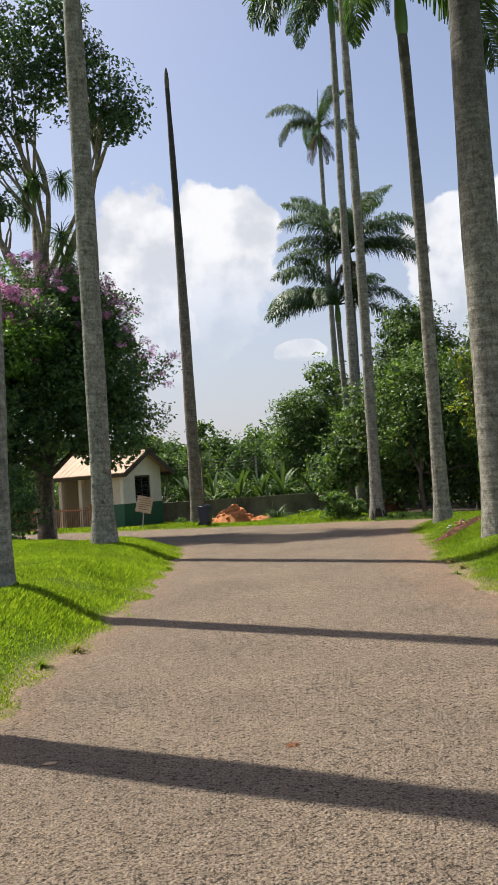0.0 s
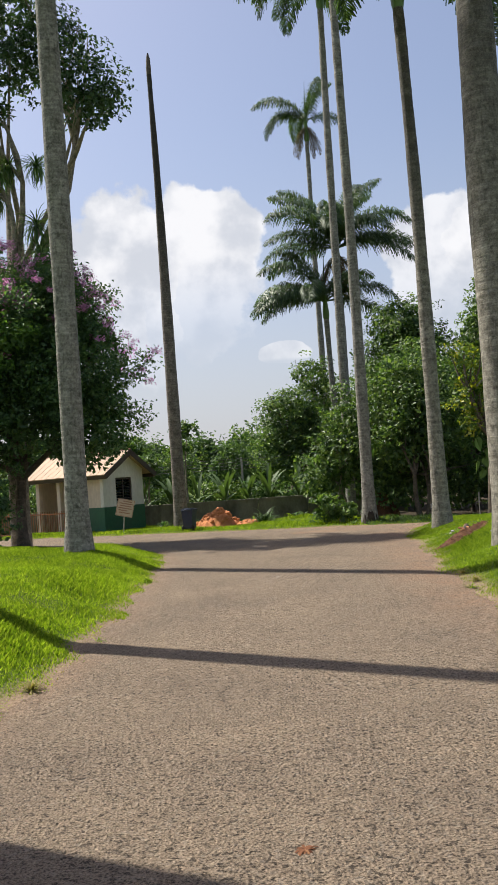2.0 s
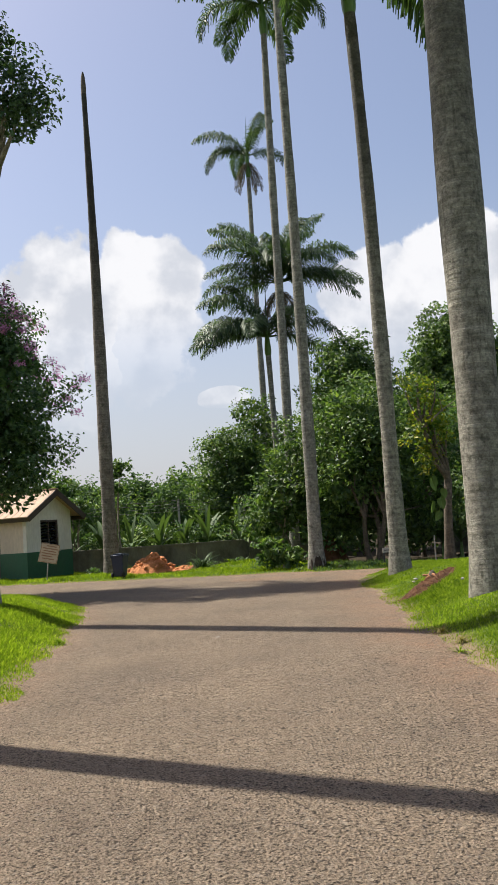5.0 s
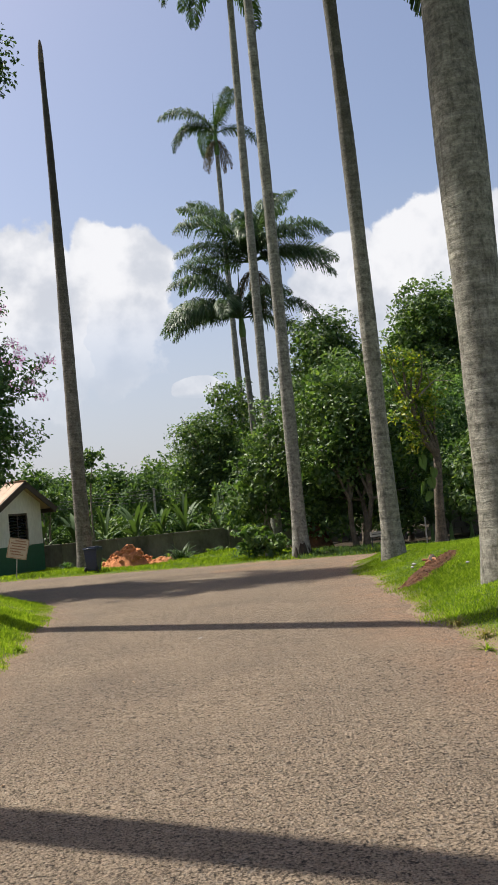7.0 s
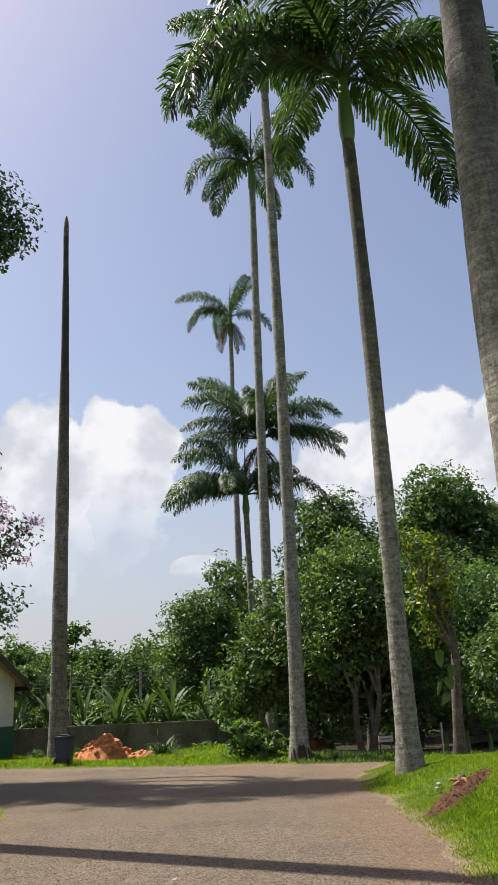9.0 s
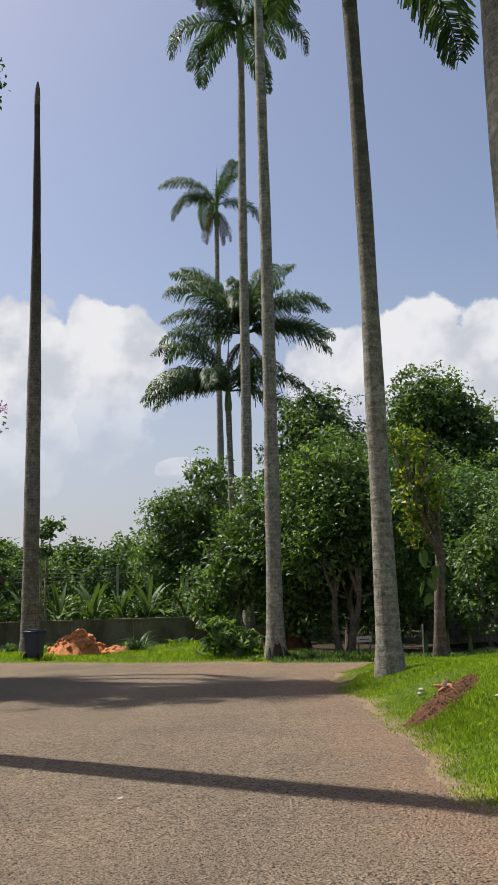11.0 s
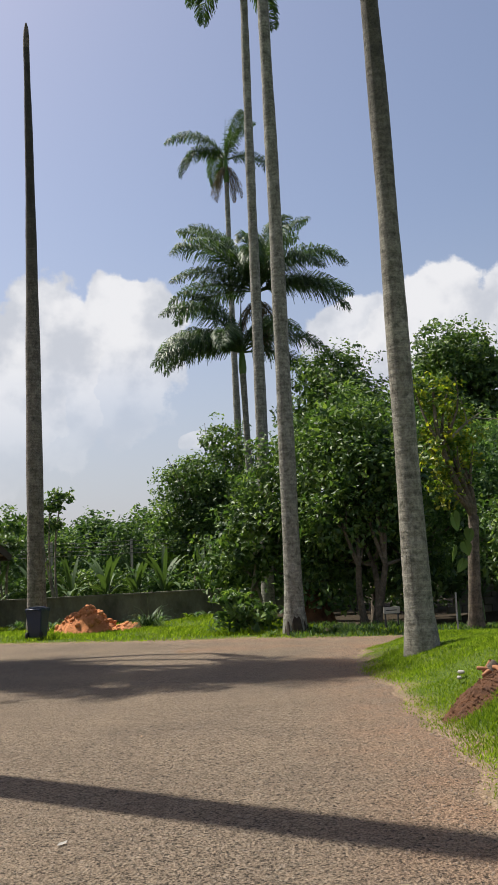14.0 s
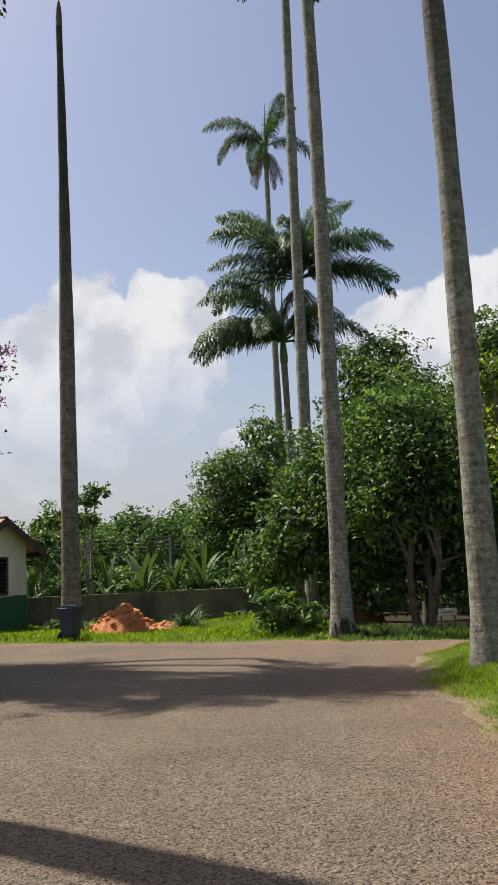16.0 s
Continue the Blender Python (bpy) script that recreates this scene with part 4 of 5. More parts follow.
def paddle(length, width, rise, droop, seed):
    """A long banana blade: split along its ribs, folded at the midrib."""
    rng = random.Random(seed)
    n, V, F = 12, [], []
    p, e = Vector((0, 0, 0)), radians(rise)
    for j in range(n):
        s = j / (n - 1)
        w = width * math.sin(math.pi * min(1, s * .95 + .03)) ** .7 * rng.uniform(.82, 1.05) if s > .12 else .02
        V += [tuple(p + Vector((0, -w, w * .25))), tuple(p), tuple(p + Vector((0, w, w * .25)))]
        p = p + Vector((math.cos(e), 0, math.sin(e))) * length / (n - 1)
        e -= radians(droop / (n - 1))
    for j in range(n - 1):
        a = 3 * j
        F += [(a, a + 1, a + 4, a + 3), (a + 1, a + 2, a + 5, a + 4)]
    return mesh_from("leaf", V, F, M_LEAF_BANANA)


M_LEAF_BANANA = leafy("banana_leaf", (0.04, 0.08, 0.032), (0.075, 0.125, 0.05), (0.13, 0.18, 0.085), 0.6, 0.22, 0.25)
PADDLES = [paddle(1.9, .11, 80, 60, 1), paddle(1.8, .12, 68, 85, 2), paddle(1.6, .12, 52, 95, 3), paddle(1.9, .09, 84, 30, 4)]


def banana(x, y, size, seed):
    rng = random.Random(seed)
    b = thing("banana_plant", pose(x, y, at_ground(x, y), 0, 0, rng.uniform(0, 360)) @ Matrix.Diagonal((size, size, size, 1)), "banana plant with long paddle leaves behind the wall", "banana plant", "banana grove")
    hang("stem", tube_mesh("stem", [(0, 0, -.05), (0, 0, .4), (.02, 0, .8)], [.12, .09, .06], M_SHAFT, 10), b)
    for i in range(13):
        hang("leaf", PADDLES[i % 4], b, m=pose(0, 0, .75, 0, 0, 137 * i + rng.uniform(-15, 15)) @ Matrix.Diagonal((1, 1, 1, 1)))
    return b


for i, (x, y, s) in enumerate([(-3.1, 40.3, .78), (-1.9, 40.9, .72), (-.6, 40.2, .8), (.5, 40.8, .7), (1.5, 40.3, .76), (2.9, 40.4, .78), (3.8, 40.9, .68), (4.8, 40.2, .66), (-4.6, 40.6, .7), (-6.2, 40.4, .75), (9.2, 29.6, .5), (8.7, 29.9, .45), (10.1, 30.2, .5)]):
    banana(x, y, s * 1.3, 400 + i)


def spray_tree(x, y, tall):
    """A thin-stemmed sapling with whorls of hand-shaped leaf clusters."""
    rng = random.Random(7)
    t = thing("cassava_sapling", pose(x, y, at_ground(x, y)), "thin sapling with whorls of broad leaves", "sapling")
    tips = []
    for i in range(4):
        tip = (rng.uniform(-.7, .7), rng.uniform(-.4, .4), tall * rng.uniform(.75, 1))
        hang("stem", tube_mesh("stem", bent((0, 0, -.05), tip, .05, rng), [.05, .045, .04, .035, .03, .025, .015], M_PALEBARK, 6), t)
        tips.append((*tip, .5, .45, .32))
    hang("crown", crown_mesh("crown", 60, tips, .22, M_LEAF_MID, 2.0, 0, (.1, .9), .3), t)
    return t


spray_tree(-2.2, 39.6, 4.4)
spray_tree(-4.1, 40.6, 3.0)


# ---- gatehouse ----
HOUSE = pose(-5.465, 35.13, -0.12, 0, 0, 58) @ Matrix.Diagonal((1.13, 1.13, 1.13, 1))
W, L, EAVE, RIDGE = 2.3, 3.5, 2.36, 3.05
house = thing("gatehouse", HOUSE, "small white gatehouse with green dado, tan roof and open porch", "gatehouse")


def panel_with_hole(x0, x1, z0, z1, hole, y0, y1, turn=False):
    """A wall slab with an opening right through it."""
    hx0, hx1, hz0, hz1 = hole
    bm = bmesh.new()
    for a, b, c, d in ((x0, hx0, z0, z1), (hx1, x1, z0, z1), (hx0, hx1, z0, hz0), (hx0, hx1, hz1, z1)):
        if b - a > .001 and d - c > .001:
            box(*((y0, y1, a, b) if turn else (a, b, y0, y1)), c, d, bm=bm)
    return bm


def prism(points, y0, y1):
    bm = bmesh.new()
    a, b = [bm.verts.new((x, y0, z)) for x, z in points], [bm.verts.new((x, y1, z)) for x, z in points]
    bm.faces.new(a), bm.faces.new(list(reversed(b)))
    for i in range(len(points)):
        j = (i + 1) % len(points)
        bm.faces.new((a[j], a[i], b[i], b[j]))
    bmesh.ops.recalc_face_normals(bm, faces=bm.faces)
    return bm


part("wall", panel_with_hole(0, W, 0, EAVE, (.70, 1.62, 1.02, 2.05), 0, .15), M_WHITE, house, "white painted gable wall")
part("wall", prism([(0, EAVE), (W, EAVE), (W / 2, RIDGE - .02)], .004, .15), M_WHITE, house)
part("dado", panel_with_hole(.0, W + .02, 0, 1.0, (.70, .70, .4, .4), -.012, -.001), M_GREEN, house, "dark green painted dado")
part("wall", box(0, .15, .151, 1.15, 0, EAVE), M_LIGHT_TINT, house, "front wall with its light put into a peach tint")
part("dado", box(-.012, -.001, -.012, 1.16, 0, 1.0), M_GREEN, house)
part("wall", box(W - .15, W, .151, L, 0, EAVE), M_WHITE, house)
part("wall", box(.15, W - .151, L - .15, L, 0, EAVE), M_LIGHT_TINT, house)
part("wall", panel_with_hole(1.16, L - .16, .0, EAVE, (1.75, 2.45, 0.15, 2.05), 1.15, 1.28, True), M_LIGHT_TINT, house, "porch back wall with dark doorway")
part("wall", box(.151, 1.15, 1.0, 1.149, 0, EAVE), M_LIGHT_TINT, house)
part("door", box(1.2, 1.24, 1.76, 2.44, .15, 2.04, .004), M_DARKROOM, house, "dark wooden door in shade")
part("porch_slab", box(-.25, 1.14, 1.17, L + .1, 0.0, .14, .015), M_KERB, house, "pale concrete porch floor")
part("beam", box(0, .2, 1.16, L - .001, 2.06, EAVE - .001, .006), M_LIGHT_TINT, house)
for y in (2.2, 3.28):
    part("post", box(.0, .19, y - .09, y + .09, .141, 2.055, .012), M_LIGHT_TINT, house)
part("ceiling_board", box(.16, W - .16, .16, L - .16, EAVE + .005, EAVE + .02), M_DARKWOOD, house)
win = part("window", panel_with_hole(.70, 1.62, 1.02, 2.05, (.76, 1.56, 1.08, 1.99), .03, .10), M_DARKWOOD, house, "dark louvred window")
part("mullion", box(1.14, 1.18, .04, .09, 1.081, 1.989), M_DARKWOOD, win)
for i in range(9):
    for a, b in ((.765, 1.138), (1.182, 1.555)):
        bm = box(a, b, -.055, .055, -.004, .004)
        part("louvre_pane", bm, M_GLASS, win, m=pose(0, .07, 1.13 + .101 * i, 38))
part("window_sill", box(.66, 1.66, -.06, .03, .975, 1.015, .006), M_KERB, house)
slope = math.degrees(math.atan2(RIDGE - EAVE, W / 2))
run = math.hypot(RIDGE - EAVE, W / 2) + .42
for s in (1, -1):
    m = Matrix.Translation((W / 2, 0, RIDGE)) @ pose(0, 0, 0, 0, slope * s, 0)
    a, b = (0, run) if s > 0 else (-run, 0)
    roof = part("roof", box(a, b, -.4, L + .35, 0, .035), M_ROOF, house, "tan sheet-metal roof slope", m)
    for i in range(14):
        part("roof_rib", box(a, b, -.36 + i * .31, -.33 + i * .31, .0355, .044), M_ROOF, roof)
    part("fascia", box(*((run - .03, run) if s > 0 else (-run, -run + .03)), -.4, L + .35, -.15, -.003), M_DARKWOOD, house, "dark brown fascia board", m)
    part("barge_board", box(a, b, -.42, -.395, -.16, .03), M_DARKWOOD, house, "dark brown barge board", m)
part("ridge_cap", box(W / 2 - .09, W / 2 + .09, -.41, L + .36, RIDGE + .03, RIDGE + .06, .02), M_ROOF, house)

fence = thing("picket_fence", HOUSE @ pose(-.45, 1.35, 0.02), "low orange-brown metal picket fence in front of the porch", "fence")
for z in (.12, .85):
    part("rail", box(-.02, .02, -.1, 6.2, z - .02, z + .02), M_RUST, fence)
for i in range(52):
    part("picket", box(-.009, .009, i * .12 - .009 - .05, i * .12 + .009 - .05, .0, .95), M_RUST, fence)
for i in range(4):
    part("post", box(-.035, .035, i * 2.05 - .13, i * 2.05 - .062, -.02, 1.05, .005), M_RUST, fence)

# ---- junction: wall, bin, sign, soil ----
wall = thing("boundary_wall", pose(0, 0, 0), "low weathered concrete boundary wall streaked with dark mould", "wall")
for i in range(10):
    x0 = -14.5 + i * 2.2
    y0 = 38.55 - .03 * (x0 + 14.5)
    part("wall_panel", box(x0, x0 + 2.19, y0, y0 + .16, -.2, .82, .01), M_CONCRETE, wall)
    part("coping", box(x0 - .003, x0 + 2.193, y0 - .04, y0 + .2, .8205, .885, .012), M_CONCRETE, wall)
wall2 = thing("boundary_wall", pose(8.9, 31.2, 0), "short stretch of grey block wall among the shrubs", "wall")
for j in range(4):
    for i in range(8):
        o = .2 * (j % 2)
        part("block", box(i * .42 + o, i * .42 + .40 + o, 0, .15, .05 + j * .2, .05 + j * .2 + .185, .008), M_CONCRETE, wall2)

wires = thing("wire_fence", pose(0, 42.6, 0), "thin concrete posts strung with wires behind the wall", "fence")
for i in range(6):
    part("post", box(-9 + i * 3.1 - .05, -9 + i * 3.1 + .05, -.05, .05, 0, 2.9, .01), M_KERB, wires)
for i in range(4):
    hang("wire", tube_mesh("wire", [(-9 + j * 3.1 / 3, -.06, 2.35 + .16 * i - .03 * math.sin(math.pi * (j % 3) / 3)) for j in range(16)], [.009] * 16, M_WIRE, 4), wires)


def wheelie_bin(x, y, turn):
    b = thing("wheeled_bin", pose(x, y, at_ground(x, y, .01), 0, 0, turn), "dark navy plastic wheeled rubbish bin with closed lid", "rubbish bin")
    bm = bmesh.new()
    lo, hi = [bm.verts.new(c) for c in ((-.19, -.2, .04), (.19, -.2, .04), (.19, .2, .04), (-.19, .2, .04))], [bm.verts.new(c) for c in ((-.25, -.28, .68), (.25, -.28, .68), (.25, .26, .68), (-.25, .26, .68))]
    bm.faces.new(list(reversed(lo)))
    for i in range(4):
        bm.faces.new((lo[i], lo[(i + 1) % 4], hi[(i + 1) % 4], hi[i]))
    bm.faces.new(hi)
    bmesh.ops.bevel(bm, geom=list(bm.edges), offset=.02, segments=2, affect="EDGES")
    part("body", bm, M_BIN, b)
    part("rim", box(-.27, .27, -.30, .28, .66, .70, .012), M_BIN, b)
    lid = part("lid", box(-.28, .28, -.32, .29, .703, .75, .022), M_BIN, b)
    part("lid_ridge", box(-.18, .18, -.2, .2, .751, .775, .01), M_BIN, lid)
    hang("handle", tube_mesh("handle", [(-.2, .29, .70), (-.2, .36, .72), (.2, .36, .72), (.2, .29, .70)], [.016] * 4, M_BIN, 8), b)
    for sx in (-.22, .22):
        hang("wheel", tube_mesh("wheel", [(sx - .03, .22, .09), (sx - .028, .22, .09), (sx + .028, .22, .09), (sx + .03, .22, .09)], [.001, .09, .09, .001], M_RUBBER, 16), b, "black rubber wheel")
    return b


wheelie_bin(-1.78, 30.7, 160).scale = (.84, .84, 1.0)

# notice board on a leaning post
board = thing("notice_board", pose(-4.2, 31.9, at_ground(-4.2, 31.9), 0, 0, 12), "faded tan notice board tilted on a thin post", "sign")
hang("post", tube_mesh("post", [(-.1, .03, -.1), (-.04, .03, .5), (.0, .03, 1.1)], [.022, .02, .02], M_METAL, 8), board, "thin metal post")
plate = part("board", box(-.31, .31, -.012, .012, -.32, .32, .004), M_BOARD, board, "", pose(0.02, 0, .92, -6, 14, 0))
for i, (a, b) in enumerate([(-.12, .2), (-.24, .25), (-.2, .22), (-.25, .24), (-.23, .1), (-.2, .2)]):
    part("faded_text_line", box(a, b, -.0155, -.0125, .22 - i * .085, .255 - i * .085), M_INK, plate)
part("border", panel_with_hole(-.3, .3, -.31, .31, (-.285, .285, -.295, .295), -.0155, -.0125), M_INK, plate)

small = thing("small_sign", pose(6.1, 26.9, at_ground(6.1, 26.9), 0, 0, 8), "small white sign plate on short dark posts", "sign")
part("plate", box(-.19, .19, -.01, .01, .36, .50, .003), M_KERB, small)
part("post", box(-.16, -.13, .011, .03, -.05, .48), M_WIRE, small)
part("post", box(.13, .16, .011, .03, -.05, .48), M_WIRE, small)
part("faded_text_line", box(-.14, .12, -.014, -.0105, .42, .44), M_WIRE, small)

stake = tagged(hang("metal_stake", tube_mesh("metal_stake", [(0, 0, -.1), (0, 0, .45), (.01, 0, .82)], [.02, .02, .02], M_METAL, 8), m=pose(7.05, 25.6, at_ground(7.05, 25.6))), "thin grey stake standing in the grass", "stake")


def heap(name, x, y, rx, ry, h, mat, label, seed, clods=40, turn=0, size=.07):
    """A lumpy heap of soil with loose clods on and round it."""
    rng = random.Random(seed)
    t = thing(name, pose(x, y, at_ground(x, y, -.02), 0, 0, turn), label, "soil heap")
    n = 40
    g = np.linspace(-1.15, 1.15, n)
    X, Y, F = lattice(g, g)
    Z = []
    for a, b in zip(X, Y):
        r = math.hypot(a, b)
        k = max(0, 1 - r * r) ** 1.2
        Z.append(h * k * (1 + .3 * noise.noise(Vector((a * 2.2, b * 2.2, seed)))) + h * .22 * noise.noise(Vector((a * 6, b * 6, seed + 3))) * min(1, k * 3) + h * .1 * noise.noise(Vector((a * 15, b * 15, seed + 5))) * min(1, k * 3) - .07 * max(0, r - .95))
    c, s = math.cos(radians(turn)), math.sin(radians(turn))
    Z = np.array(Z) + height(x + c * X * rx - s * Y * ry, y + s * X * rx + c * Y * ry) - at_ground(x, y)
    F = F[(np.hypot(X, Y)[F] < 1.08 + .1 * np.sin(9 * np.arctan2(Y, X))[F]).all(1)]
    hang("mound", mesh_from("mound", np.stack([X * rx, Y * ry, Z], 1), F, mat), t)
    VV, FF, off = [], [], 0
    for _ in range(clods):
        a, r = rng.uniform(0, 6.28), rng.uniform(.0, 1.1)
        i = int(np.argmin((X - r * math.cos(a)) ** 2 + (Y - r * math.sin(a)) ** 2))
        bm = bmesh.new()
        bmesh.ops.create_icosphere(bm, subdivisions=1, radius=size * rng.uniform(.5, 1.6))
        for v in bm.verts:
            v.co *= rng.uniform(.7, 1.25)
            v.co += Vector((X[i] * rx, Y[i] * ry, Z[i]))
        VV += [tuple(v.co) for v in bm.verts]
        FF += [[v.index + off for v in f.verts] for f in bm.faces]
        off = len(VV)
        bm.free()
    tagged(hang("loose_soil", mesh_from("loose_soil", VV, FF, mat), t), kind="stuff")
    return t


heap("laterite_heap", -.87, 34.1, 1.0, .8, .6, M_LATERITE, "heap of orange laterite soil and lumps on the grass", 3, 220, size=.06)
heap("laterite_spill", .36, 33.9, .75, .6, .20, M_LATERITE, "low spill of orange soil beside the heap", 8, 60, size=.05)
heap("earth_scar", 4.33, 17.5, 1.15, .27, .13, M_REDSOIL, "patch of dug red soil in the grass verge", 5, 420, 44, .011)
heap("earth_mound", 5.0, 30.2, .7, .5, .95, M_REDSOIL, "dark red earth mound in the shade behind the palm", 11, 20)

stump = thing("cut_stump", pose(4.45, 17.75, at_ground(4.45, 17.75, .05), 0, 0, 20), "small cut stump with torn orange roots in red soil", "stump")
hang("stub", tube_mesh("stub", [(0, 0, -.08), (0, 0, .05), (.02, 0, .12), (.03, 0, .15)], [.09, .07, .05, .01], M_BARK, 10), stump)
for i, (a, l) in enumerate([(205, .24), (160, .16), (255, .2), (15, .3), (100, .12)]):
    c, s = math.cos(radians(a)), math.sin(radians(a))
    hang("root", tube_mesh("root", [(0, 0, .02 + .03 * i), (c * l * .5, s * l * .5, .05 + .02 * (i % 3)), (c * l, s * l, .03 + .05 * (i % 2)), (c * l * 1.02, s * l * 1.02, .03 + .05 * (i % 2))], [.028, .026 - .006 * (i % 2), .018, .004], M_CUTWOOD, 6), stump, "torn pale root")
for i, (x, y, s) in enumerate([(4.3, 18.25, .04), (4.65, 16.75, .03), (4.22, 18.1, .03)]):
    bm = bmesh.new()
    bmesh.ops.create_icosphere(bm, subdivisions=2, radius=s)
    for v in bm.verts:
        v.co *= 1 + .3 * noise.noise(v.co * 14 + Vector((i, 0, 0)))
        v.co.z *= .6
    tagged(part("pale_stone", bm, M_KERB, m=pose(x, y, at_ground(x, y, .07))), "pale stone lying in the grass verge", "stone")

# large climbing leaves on the lime tree's trunk
for i, (x, z, a, s) in enumerate([(7.12, 2.5, 25, .5), (7.3, 1.95, -20, .36), (7.05, 1.85, 50, .4), (7.4, 2.2, -50, .36), (7.2, 1.6, 10, .34)]):
    bm = bmesh.new()
    half = [(0, -.62), (.2, -.36), (.32, -.08), (.3, .14), (.18, .3), (.06, .32)]
    mid = [bm.verts.new((0, .06 * s * k / 3, (-.62 + .27 * k) * s)) for k in range(4)]
    for sx in (-1, 1):
        rim = [mid[0]] + [bm.verts.new((sx * a * s, -.10 * a * s, b * s)) for a, b in half[1:]]
        for k, (p, q) in enumerate(zip(rim, rim[1:])):
            m0, m1 = mid[min(3, (k * 3 + 2) // 5)], mid[min(3, ((k + 1) * 3 + 2) // 5)]
            ring = [v for n, v in enumerate((m0, p, q, m1)) if v not in (m0, p, q, m1)[:n]]
            if len(ring) > 2:
                bm.faces.new(ring if sx > 0 else list(reversed(ring)))
    part("climber_leaf", bm, M_LEAF_MID, yellow, "large drooping heart-shaped climber leaf", pose(x - 7.55, -.45, z - .25, 14, (i - 2) * 14, a))
rng0 = random.Random(3)
hang("bare_branch", join_tubes("bare_branch", [tube(bent((0, 0, 0), (.75, .05, .55), .1, rng0), [.03, .028, .025, .02, .016, .012, .006], 6), tube(bent((.35, 0, .25), (.25, 0, .8), .1, rng0, 5), [.016, .014, .012, .01, .005], 6), tube(bent((.5, 0, .4), (1.0, 0, .35), .15, rng0, 5), [.014, .012, .01, .008, .004], 6)], M_PALEBARK), yellow, "pale bare branch", pose(-.35, -.5, 3.9))

# weeds along the foot of the wall
weed_rng = random.Random(12)
for i in range(26):
    x = -6 + i * .5 + weed_rng.uniform(-.2, .2)
    y = 38.3 - .03 * (x + 14.5) - weed_rng.uniform(.2, .9)
    strap_clump("wall_weed", x, y, at_ground(x, y), 26, weed_rng.uniform(.3, .6), 900 + i, "leafy green weed growing at the wall's foot", (M_LEAF_MID, M_GRASS, M_LEAF_DARK)[i % 3], None, (30, 85), .03)

# ---- grass ----
def grass(name, label, mat, seed, n, x0, x1, y0, y1, tall, wide, rule, power=1.0):
    rng = np.random.default_rng(seed)
    x = rng.uniform(x0, x1, n)
    y = y0 + (y1 - y0) * rng.uniform(0, 1, n) ** power
    ok = rule(x, y, rng)
    x, y = x[ok], y[ok]
    n = len(x)
    z = height(x, y)
    patch = 0.75 + 0.35 * np.sin(x * 1.9 + np.sin(y * 1.3)) * np.sin(y * 1.6 + 1.7 * np.sin(x * .7))
    h = tall * rng.uniform(.45, 1.25, n) * patch * (0.45 + 0.55 * step(-paved(x, y), 0.0, 0.7))
    a = rng.uniform(0, 2 * math.pi, n)
    side = np.stack([np.cos(a), np.sin(a), 0 * a], 1) * (wide * rng.uniform(.6, 1.3, n))[:, None]
    lean = np.stack([np.cos(a + 1.57), np.sin(a + 1.57), 0 * a], 1) * (h * rng.uniform(.1, .9, n))[:, None]
    P, up = np.stack([x, y, z - .01], 1), np.stack([0 * h, 0 * h, h], 1)
    V = np.stack([P - side, P + side, P + up * .6 + lean * .35 + side * .7, P + up + lean], 1).reshape(-1, 3)
    b = np.arange(n)[:, None] * 4
    F = np.concatenate([b + np.array([[0, 1, 2]]), b + np.array([[0, 2, 3]])])
    tagged(hang(name, mesh_from(name, V, F, mat)), label, "grass", kind="stuff")


def verge(x, y, rng):
    return -paved(x, y) + rng.normal(0, .05, len(x)) > 0.10 + 0.1 * np.sin(x * 4.3 + y * 3.1) * np.sin(y * 2.3)


def fringe(x, y, rng):
    out = -paved(x, y)
    return (out > -.12) & (out < .28) & (rng.uniform(0, 1, len(x)) < .3 + .7 * (np.sin(x * 3 + y * 2.3) > .1))


LUSH = "lush bright green lawn grass on the verge"
grass("lawn_grass", LUSH, M_GRASS, 1, 330000, -6.5, -1.4, 4.5, 23, .085, .0068, verge, 1.35)
grass("lawn_grass", LUSH, M_GRASS, 2, 380000, 2.4, 9.5, 8, 25.5, .07, .0062, verge, 1.2)
grass("lawn_grass", "taller green grass beyond the junction", M_GRASS, 3, 110000, -10, 12, 25, 38.4, .13, .012, lambda x, y, r: verge(x, y, r) & (y > far_edge(x) - .1) & (r.uniform(0, 1, len(x)) > shaded_litter(x, y)))
grass("lawn_grass", LUSH, M_GRASS, 6, 90000, -14, 14, -10, 8.5, .1, .011, lambda x, y, r: verge(x, y, r) & ~((x > -6.5) & (x < 0) & (y > 4.5)))
grass("undergrowth", "low dark green weeds at the edge of the thicket", M_LEAF_MID, 8, 70000, 4.0, 13, 24, 32, .17, .016, lambda x, y, r: verge(x, y, r) & (y > far_edge(x)) & (y - far_edge(x) < .5 + 2.8 * r.uniform(0, 1, len(x)) ** 2) & (np.sin(x * 5.1 + np.sin(y * 4)) + r.uniform(-1, 1, len(x)) > -.5))
grass("edge_grass", "dry yellowish grass fringe along the road edge", M_DRYGRASS, 4, 60000, -2.6, 4.6, 4, 30.5, .07, .006, fringe)
for i, (x, y, n, l) in enumerate([(.95, 32.6, 90, 1.15), (1.15, 32.9, 70, 1.0), (.8, 32.8, 60, .9), (2.4, 28.9, 40, .5), (4.9, 27.3, 30, .4), (5.6, 26.9, 40, .3)]):
    strap_clump("grass_tuft", x, y, at_ground(x, y), n, l, 700 + i, "tall arching tuft of green grass", M_LEAF_MID, None, (40, 85), .012)
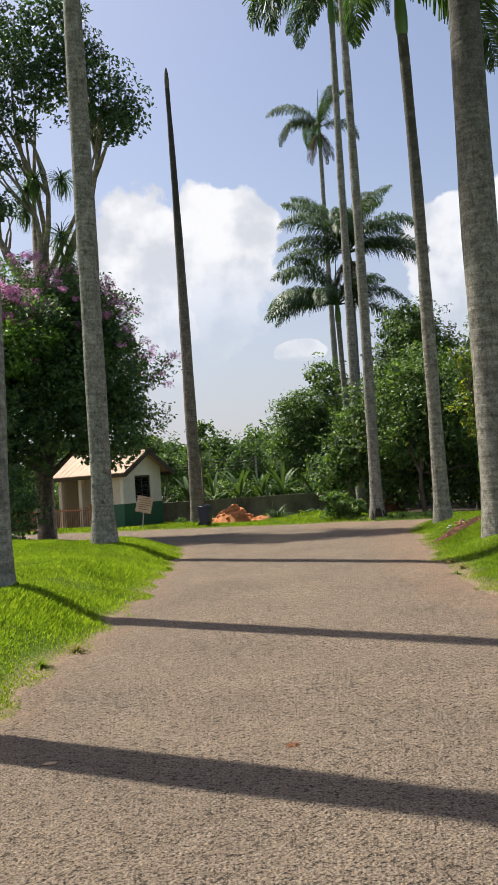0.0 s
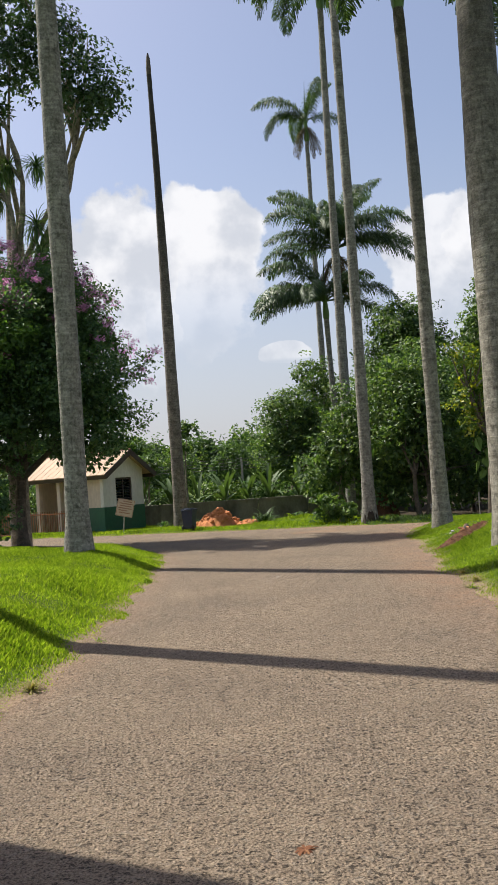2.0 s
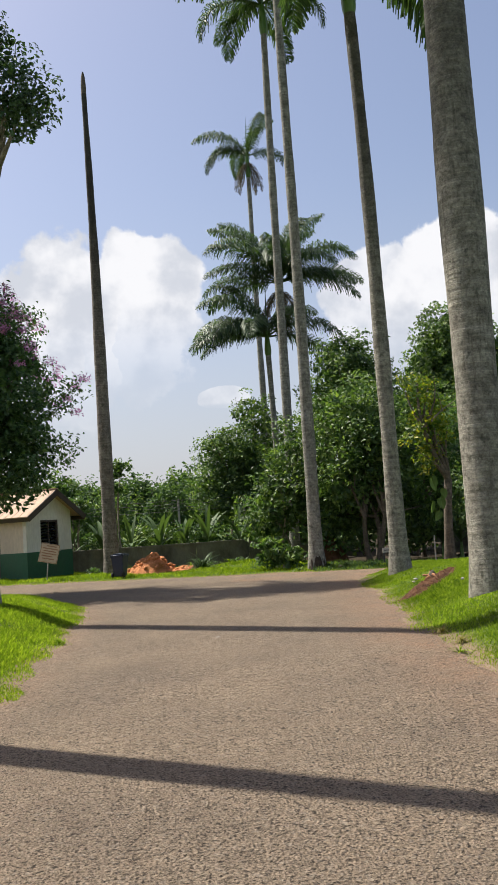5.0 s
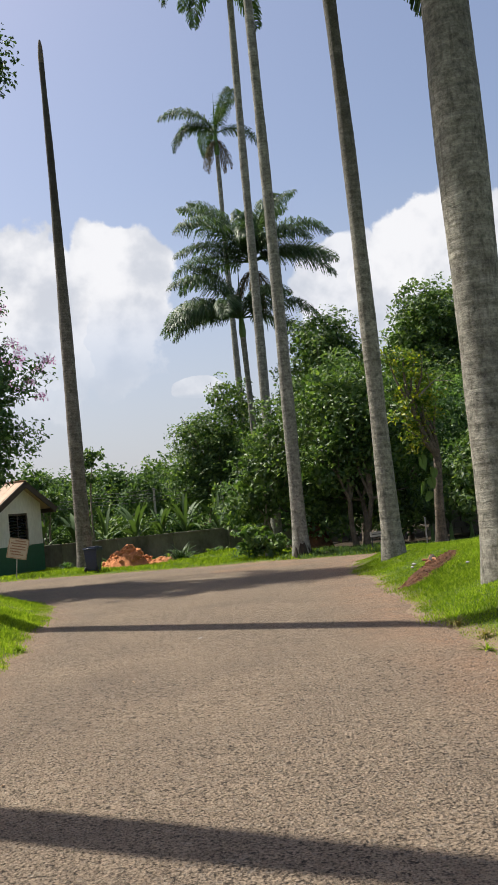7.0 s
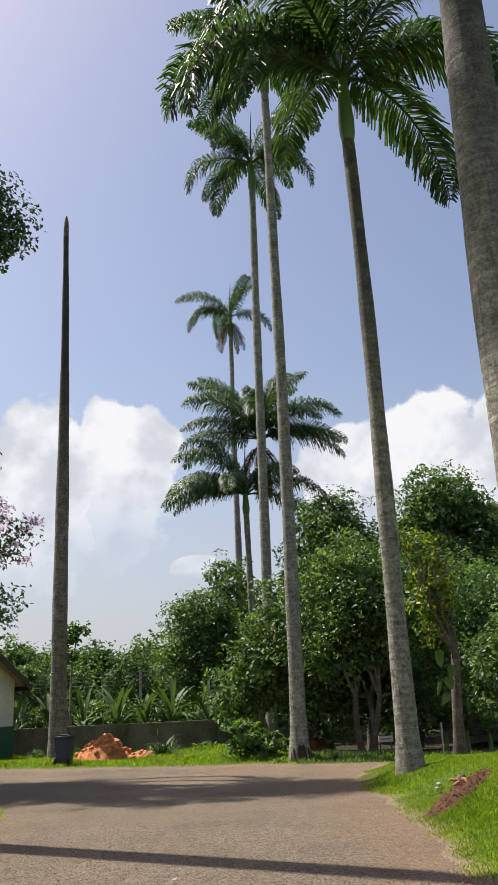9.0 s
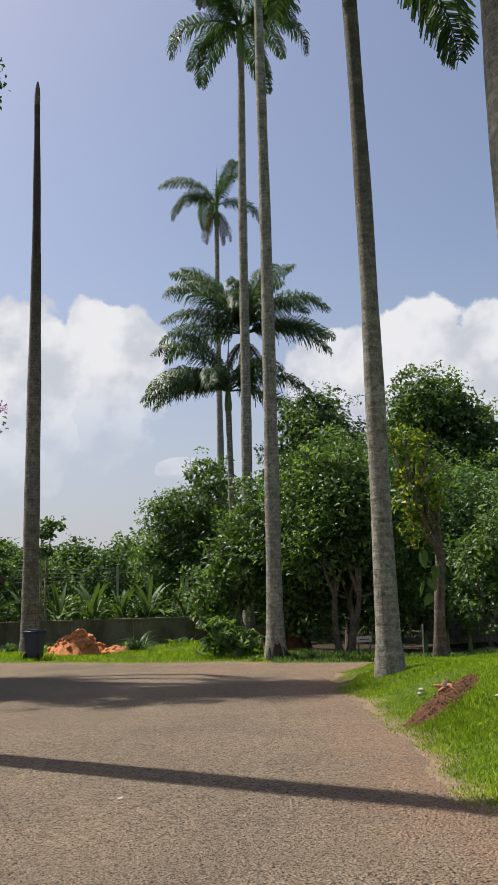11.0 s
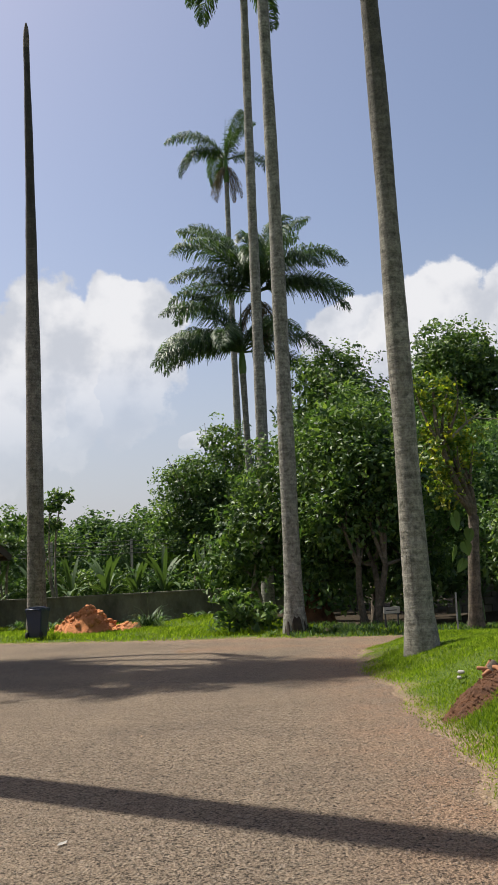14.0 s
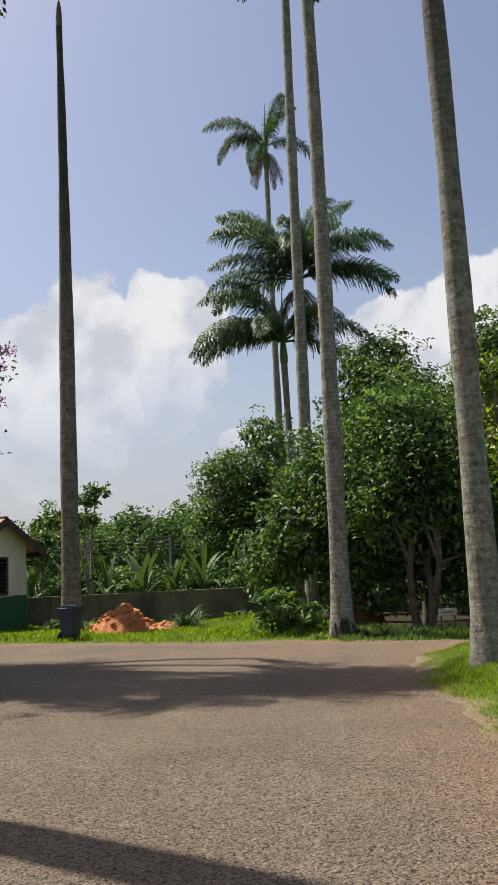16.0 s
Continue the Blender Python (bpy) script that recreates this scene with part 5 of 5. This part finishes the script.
for i, (x, y) in enumerate([(-2.05, 7.7), (-1.85, 8.3), (-1.62, 10.2), (3.1, 13.2), (2.85, 11.9), (3.05, 12.4), (-1.6, 15.0)]):
    strap_clump("weed_tuft", x, y, at_ground(x, y), 45, .2, 720 + i, "small half-dry weed tuft at the asphalt edge", M_DRYGRASS if i % 2 else M_GRASS, None, (15, 80), .006)

# ---- litter on the asphalt ----
for i, (x, y, s) in enumerate([(-1.31, 5.0, .05), (.5, 14.35, .035), (.9, 17.2, .02), (-.2, 12.3, .02), (1.9, 9.4, .018), (.6, 19.6, .03), (2.3, 16.1, .02), (-.9, 9.9, .02)]):
    z = float(road_height(np.array([x]), np.array([y]))[0])
    V = [(-s, 0, .004), (-s * .3, s * .4, .012), (s * .5, s * .35, .01), (s, 0, .016), (s * .5, -s * .35, .008), (-s * .3, -s * .4, .005), (0, 0, .003)]
    F = [(k, (k + 1) % 6, 6) for k in range(6)]
    tagged(hang("fallen_leaf", mesh_from("fallen_leaf", V, F, M_DRYLEAF if i != 1 else M_KERB), m=pose(x, y, z + .002, 0, 0, 40 * i)), "dry curled leaf lying on the asphalt", "leaf", "fallen leaves")

debris = strap_clump("dry_debris", .14, 5.06, float(road_height(np.array([.14]), np.array([5.06]))[0]) + .004, 40, .11, 760, "small scatter of rusty dry plant litter on the asphalt", M_DRYRUST, None, (-2, 14), .006)

# charred patch and fern at the foot of the palm by the junction
char = []
for j in range(5):
    char.append([(math.cos(radians(a)) * (.352 - .04 * j ** .5 + .012 * math.sin(a * .3 + j)), math.sin(radians(a)) * (.352 - .04 * j ** .5 + .012 * math.sin(a * .3 + j)), -.05 + j * (.085 + .02 * math.sin(radians(a * 3)) + .015 * math.sin(radians(a * 7)) + .015 * math.sin(radians(a * 13)))) for a in range(-150, 80, 6)])
n_a = len(char[0])
V = [p for row in char for p in row]
F = [(j * n_a + k, j * n_a + k + 1, (j + 1) * n_a + k + 1, (j + 1) * n_a + k) for j in range(4) for k in range(n_a - 1)]
foot = next(o for o in scene.objects if o.name.startswith("royal_palm") and abs(o.location.x - 4.15) < .01)
hang("charred_bark", mesh_from("charred_bark", V, F, M_CHAR), foot, "dark charred bark at the palm's foot")
for i, (x, y, n, l) in enumerate([(4.5, 27.6, 40, .45), (4.62, 27.75, 30, .4), (3.62, 27.7, 30, .35), (4.9, 20.1, 40, .16), (4.4, 19.95, 40, .14), (-3.1, 18.1, 40, .16), (-3.5, 18.0, 40, .15), (4.35, 14.0, 40, .12), (-3.2, 11.0, 40, .14)]):
    strap_clump("base_tuft", x, y, at_ground(x, y), n, l, 800 + i, "tuft of grass and fern at a palm's foot", M_LEAF_MID if i < 3 else M_GRASS, None, (15, 80), .012 if i < 3 else .006)


# ---- loose gravel along the asphalt edges ----
def gravel(n, seed):
    rng = np.random.default_rng(seed)
    x, y = rng.uniform(-2.4, 4.6, n), rng.uniform(4.5, 25, n)
    d = paved(x, y)
    ok = (d > -.2) & (d < np.where(x > 1, .9, .35)) & (rng.uniform(0, 1, n) < np.exp(-np.maximum(d, 0) * 3))
    x, y = x[ok], y[ok]
    m = len(x)
    z = np.maximum(road_height(x, y), height(x, y))
    s = rng.uniform(.004, .013, (m, 1))
    form = np.array([(1, 0, 0), (-.5, .9, 0), (-.5, -.9, 0), (.1, .1, .8), (.5, .6, .3), (-.9, .0, .35)])
    V = (np.stack([x, y, z + .001], 1)[:, None, :] + form[None] * s[:, None, :] * rng.uniform(.7, 1.3, (m, 6, 1))).reshape(-1, 3)
    F = np.concatenate([np.arange(m)[:, None] * 6 + np.array([t]) for t in ((0, 4, 3), (4, 1, 3), (1, 5, 3), (5, 2, 3), (2, 0, 3), (0, 1, 4), (1, 2, 5))])
    tagged(hang("loose_gravel", mesh_from("loose_gravel", V, F, M_GRAVEL)), "loose pale gravel scattered along the asphalt edge", "gravel", kind="stuff")


gravel(42000, 9)
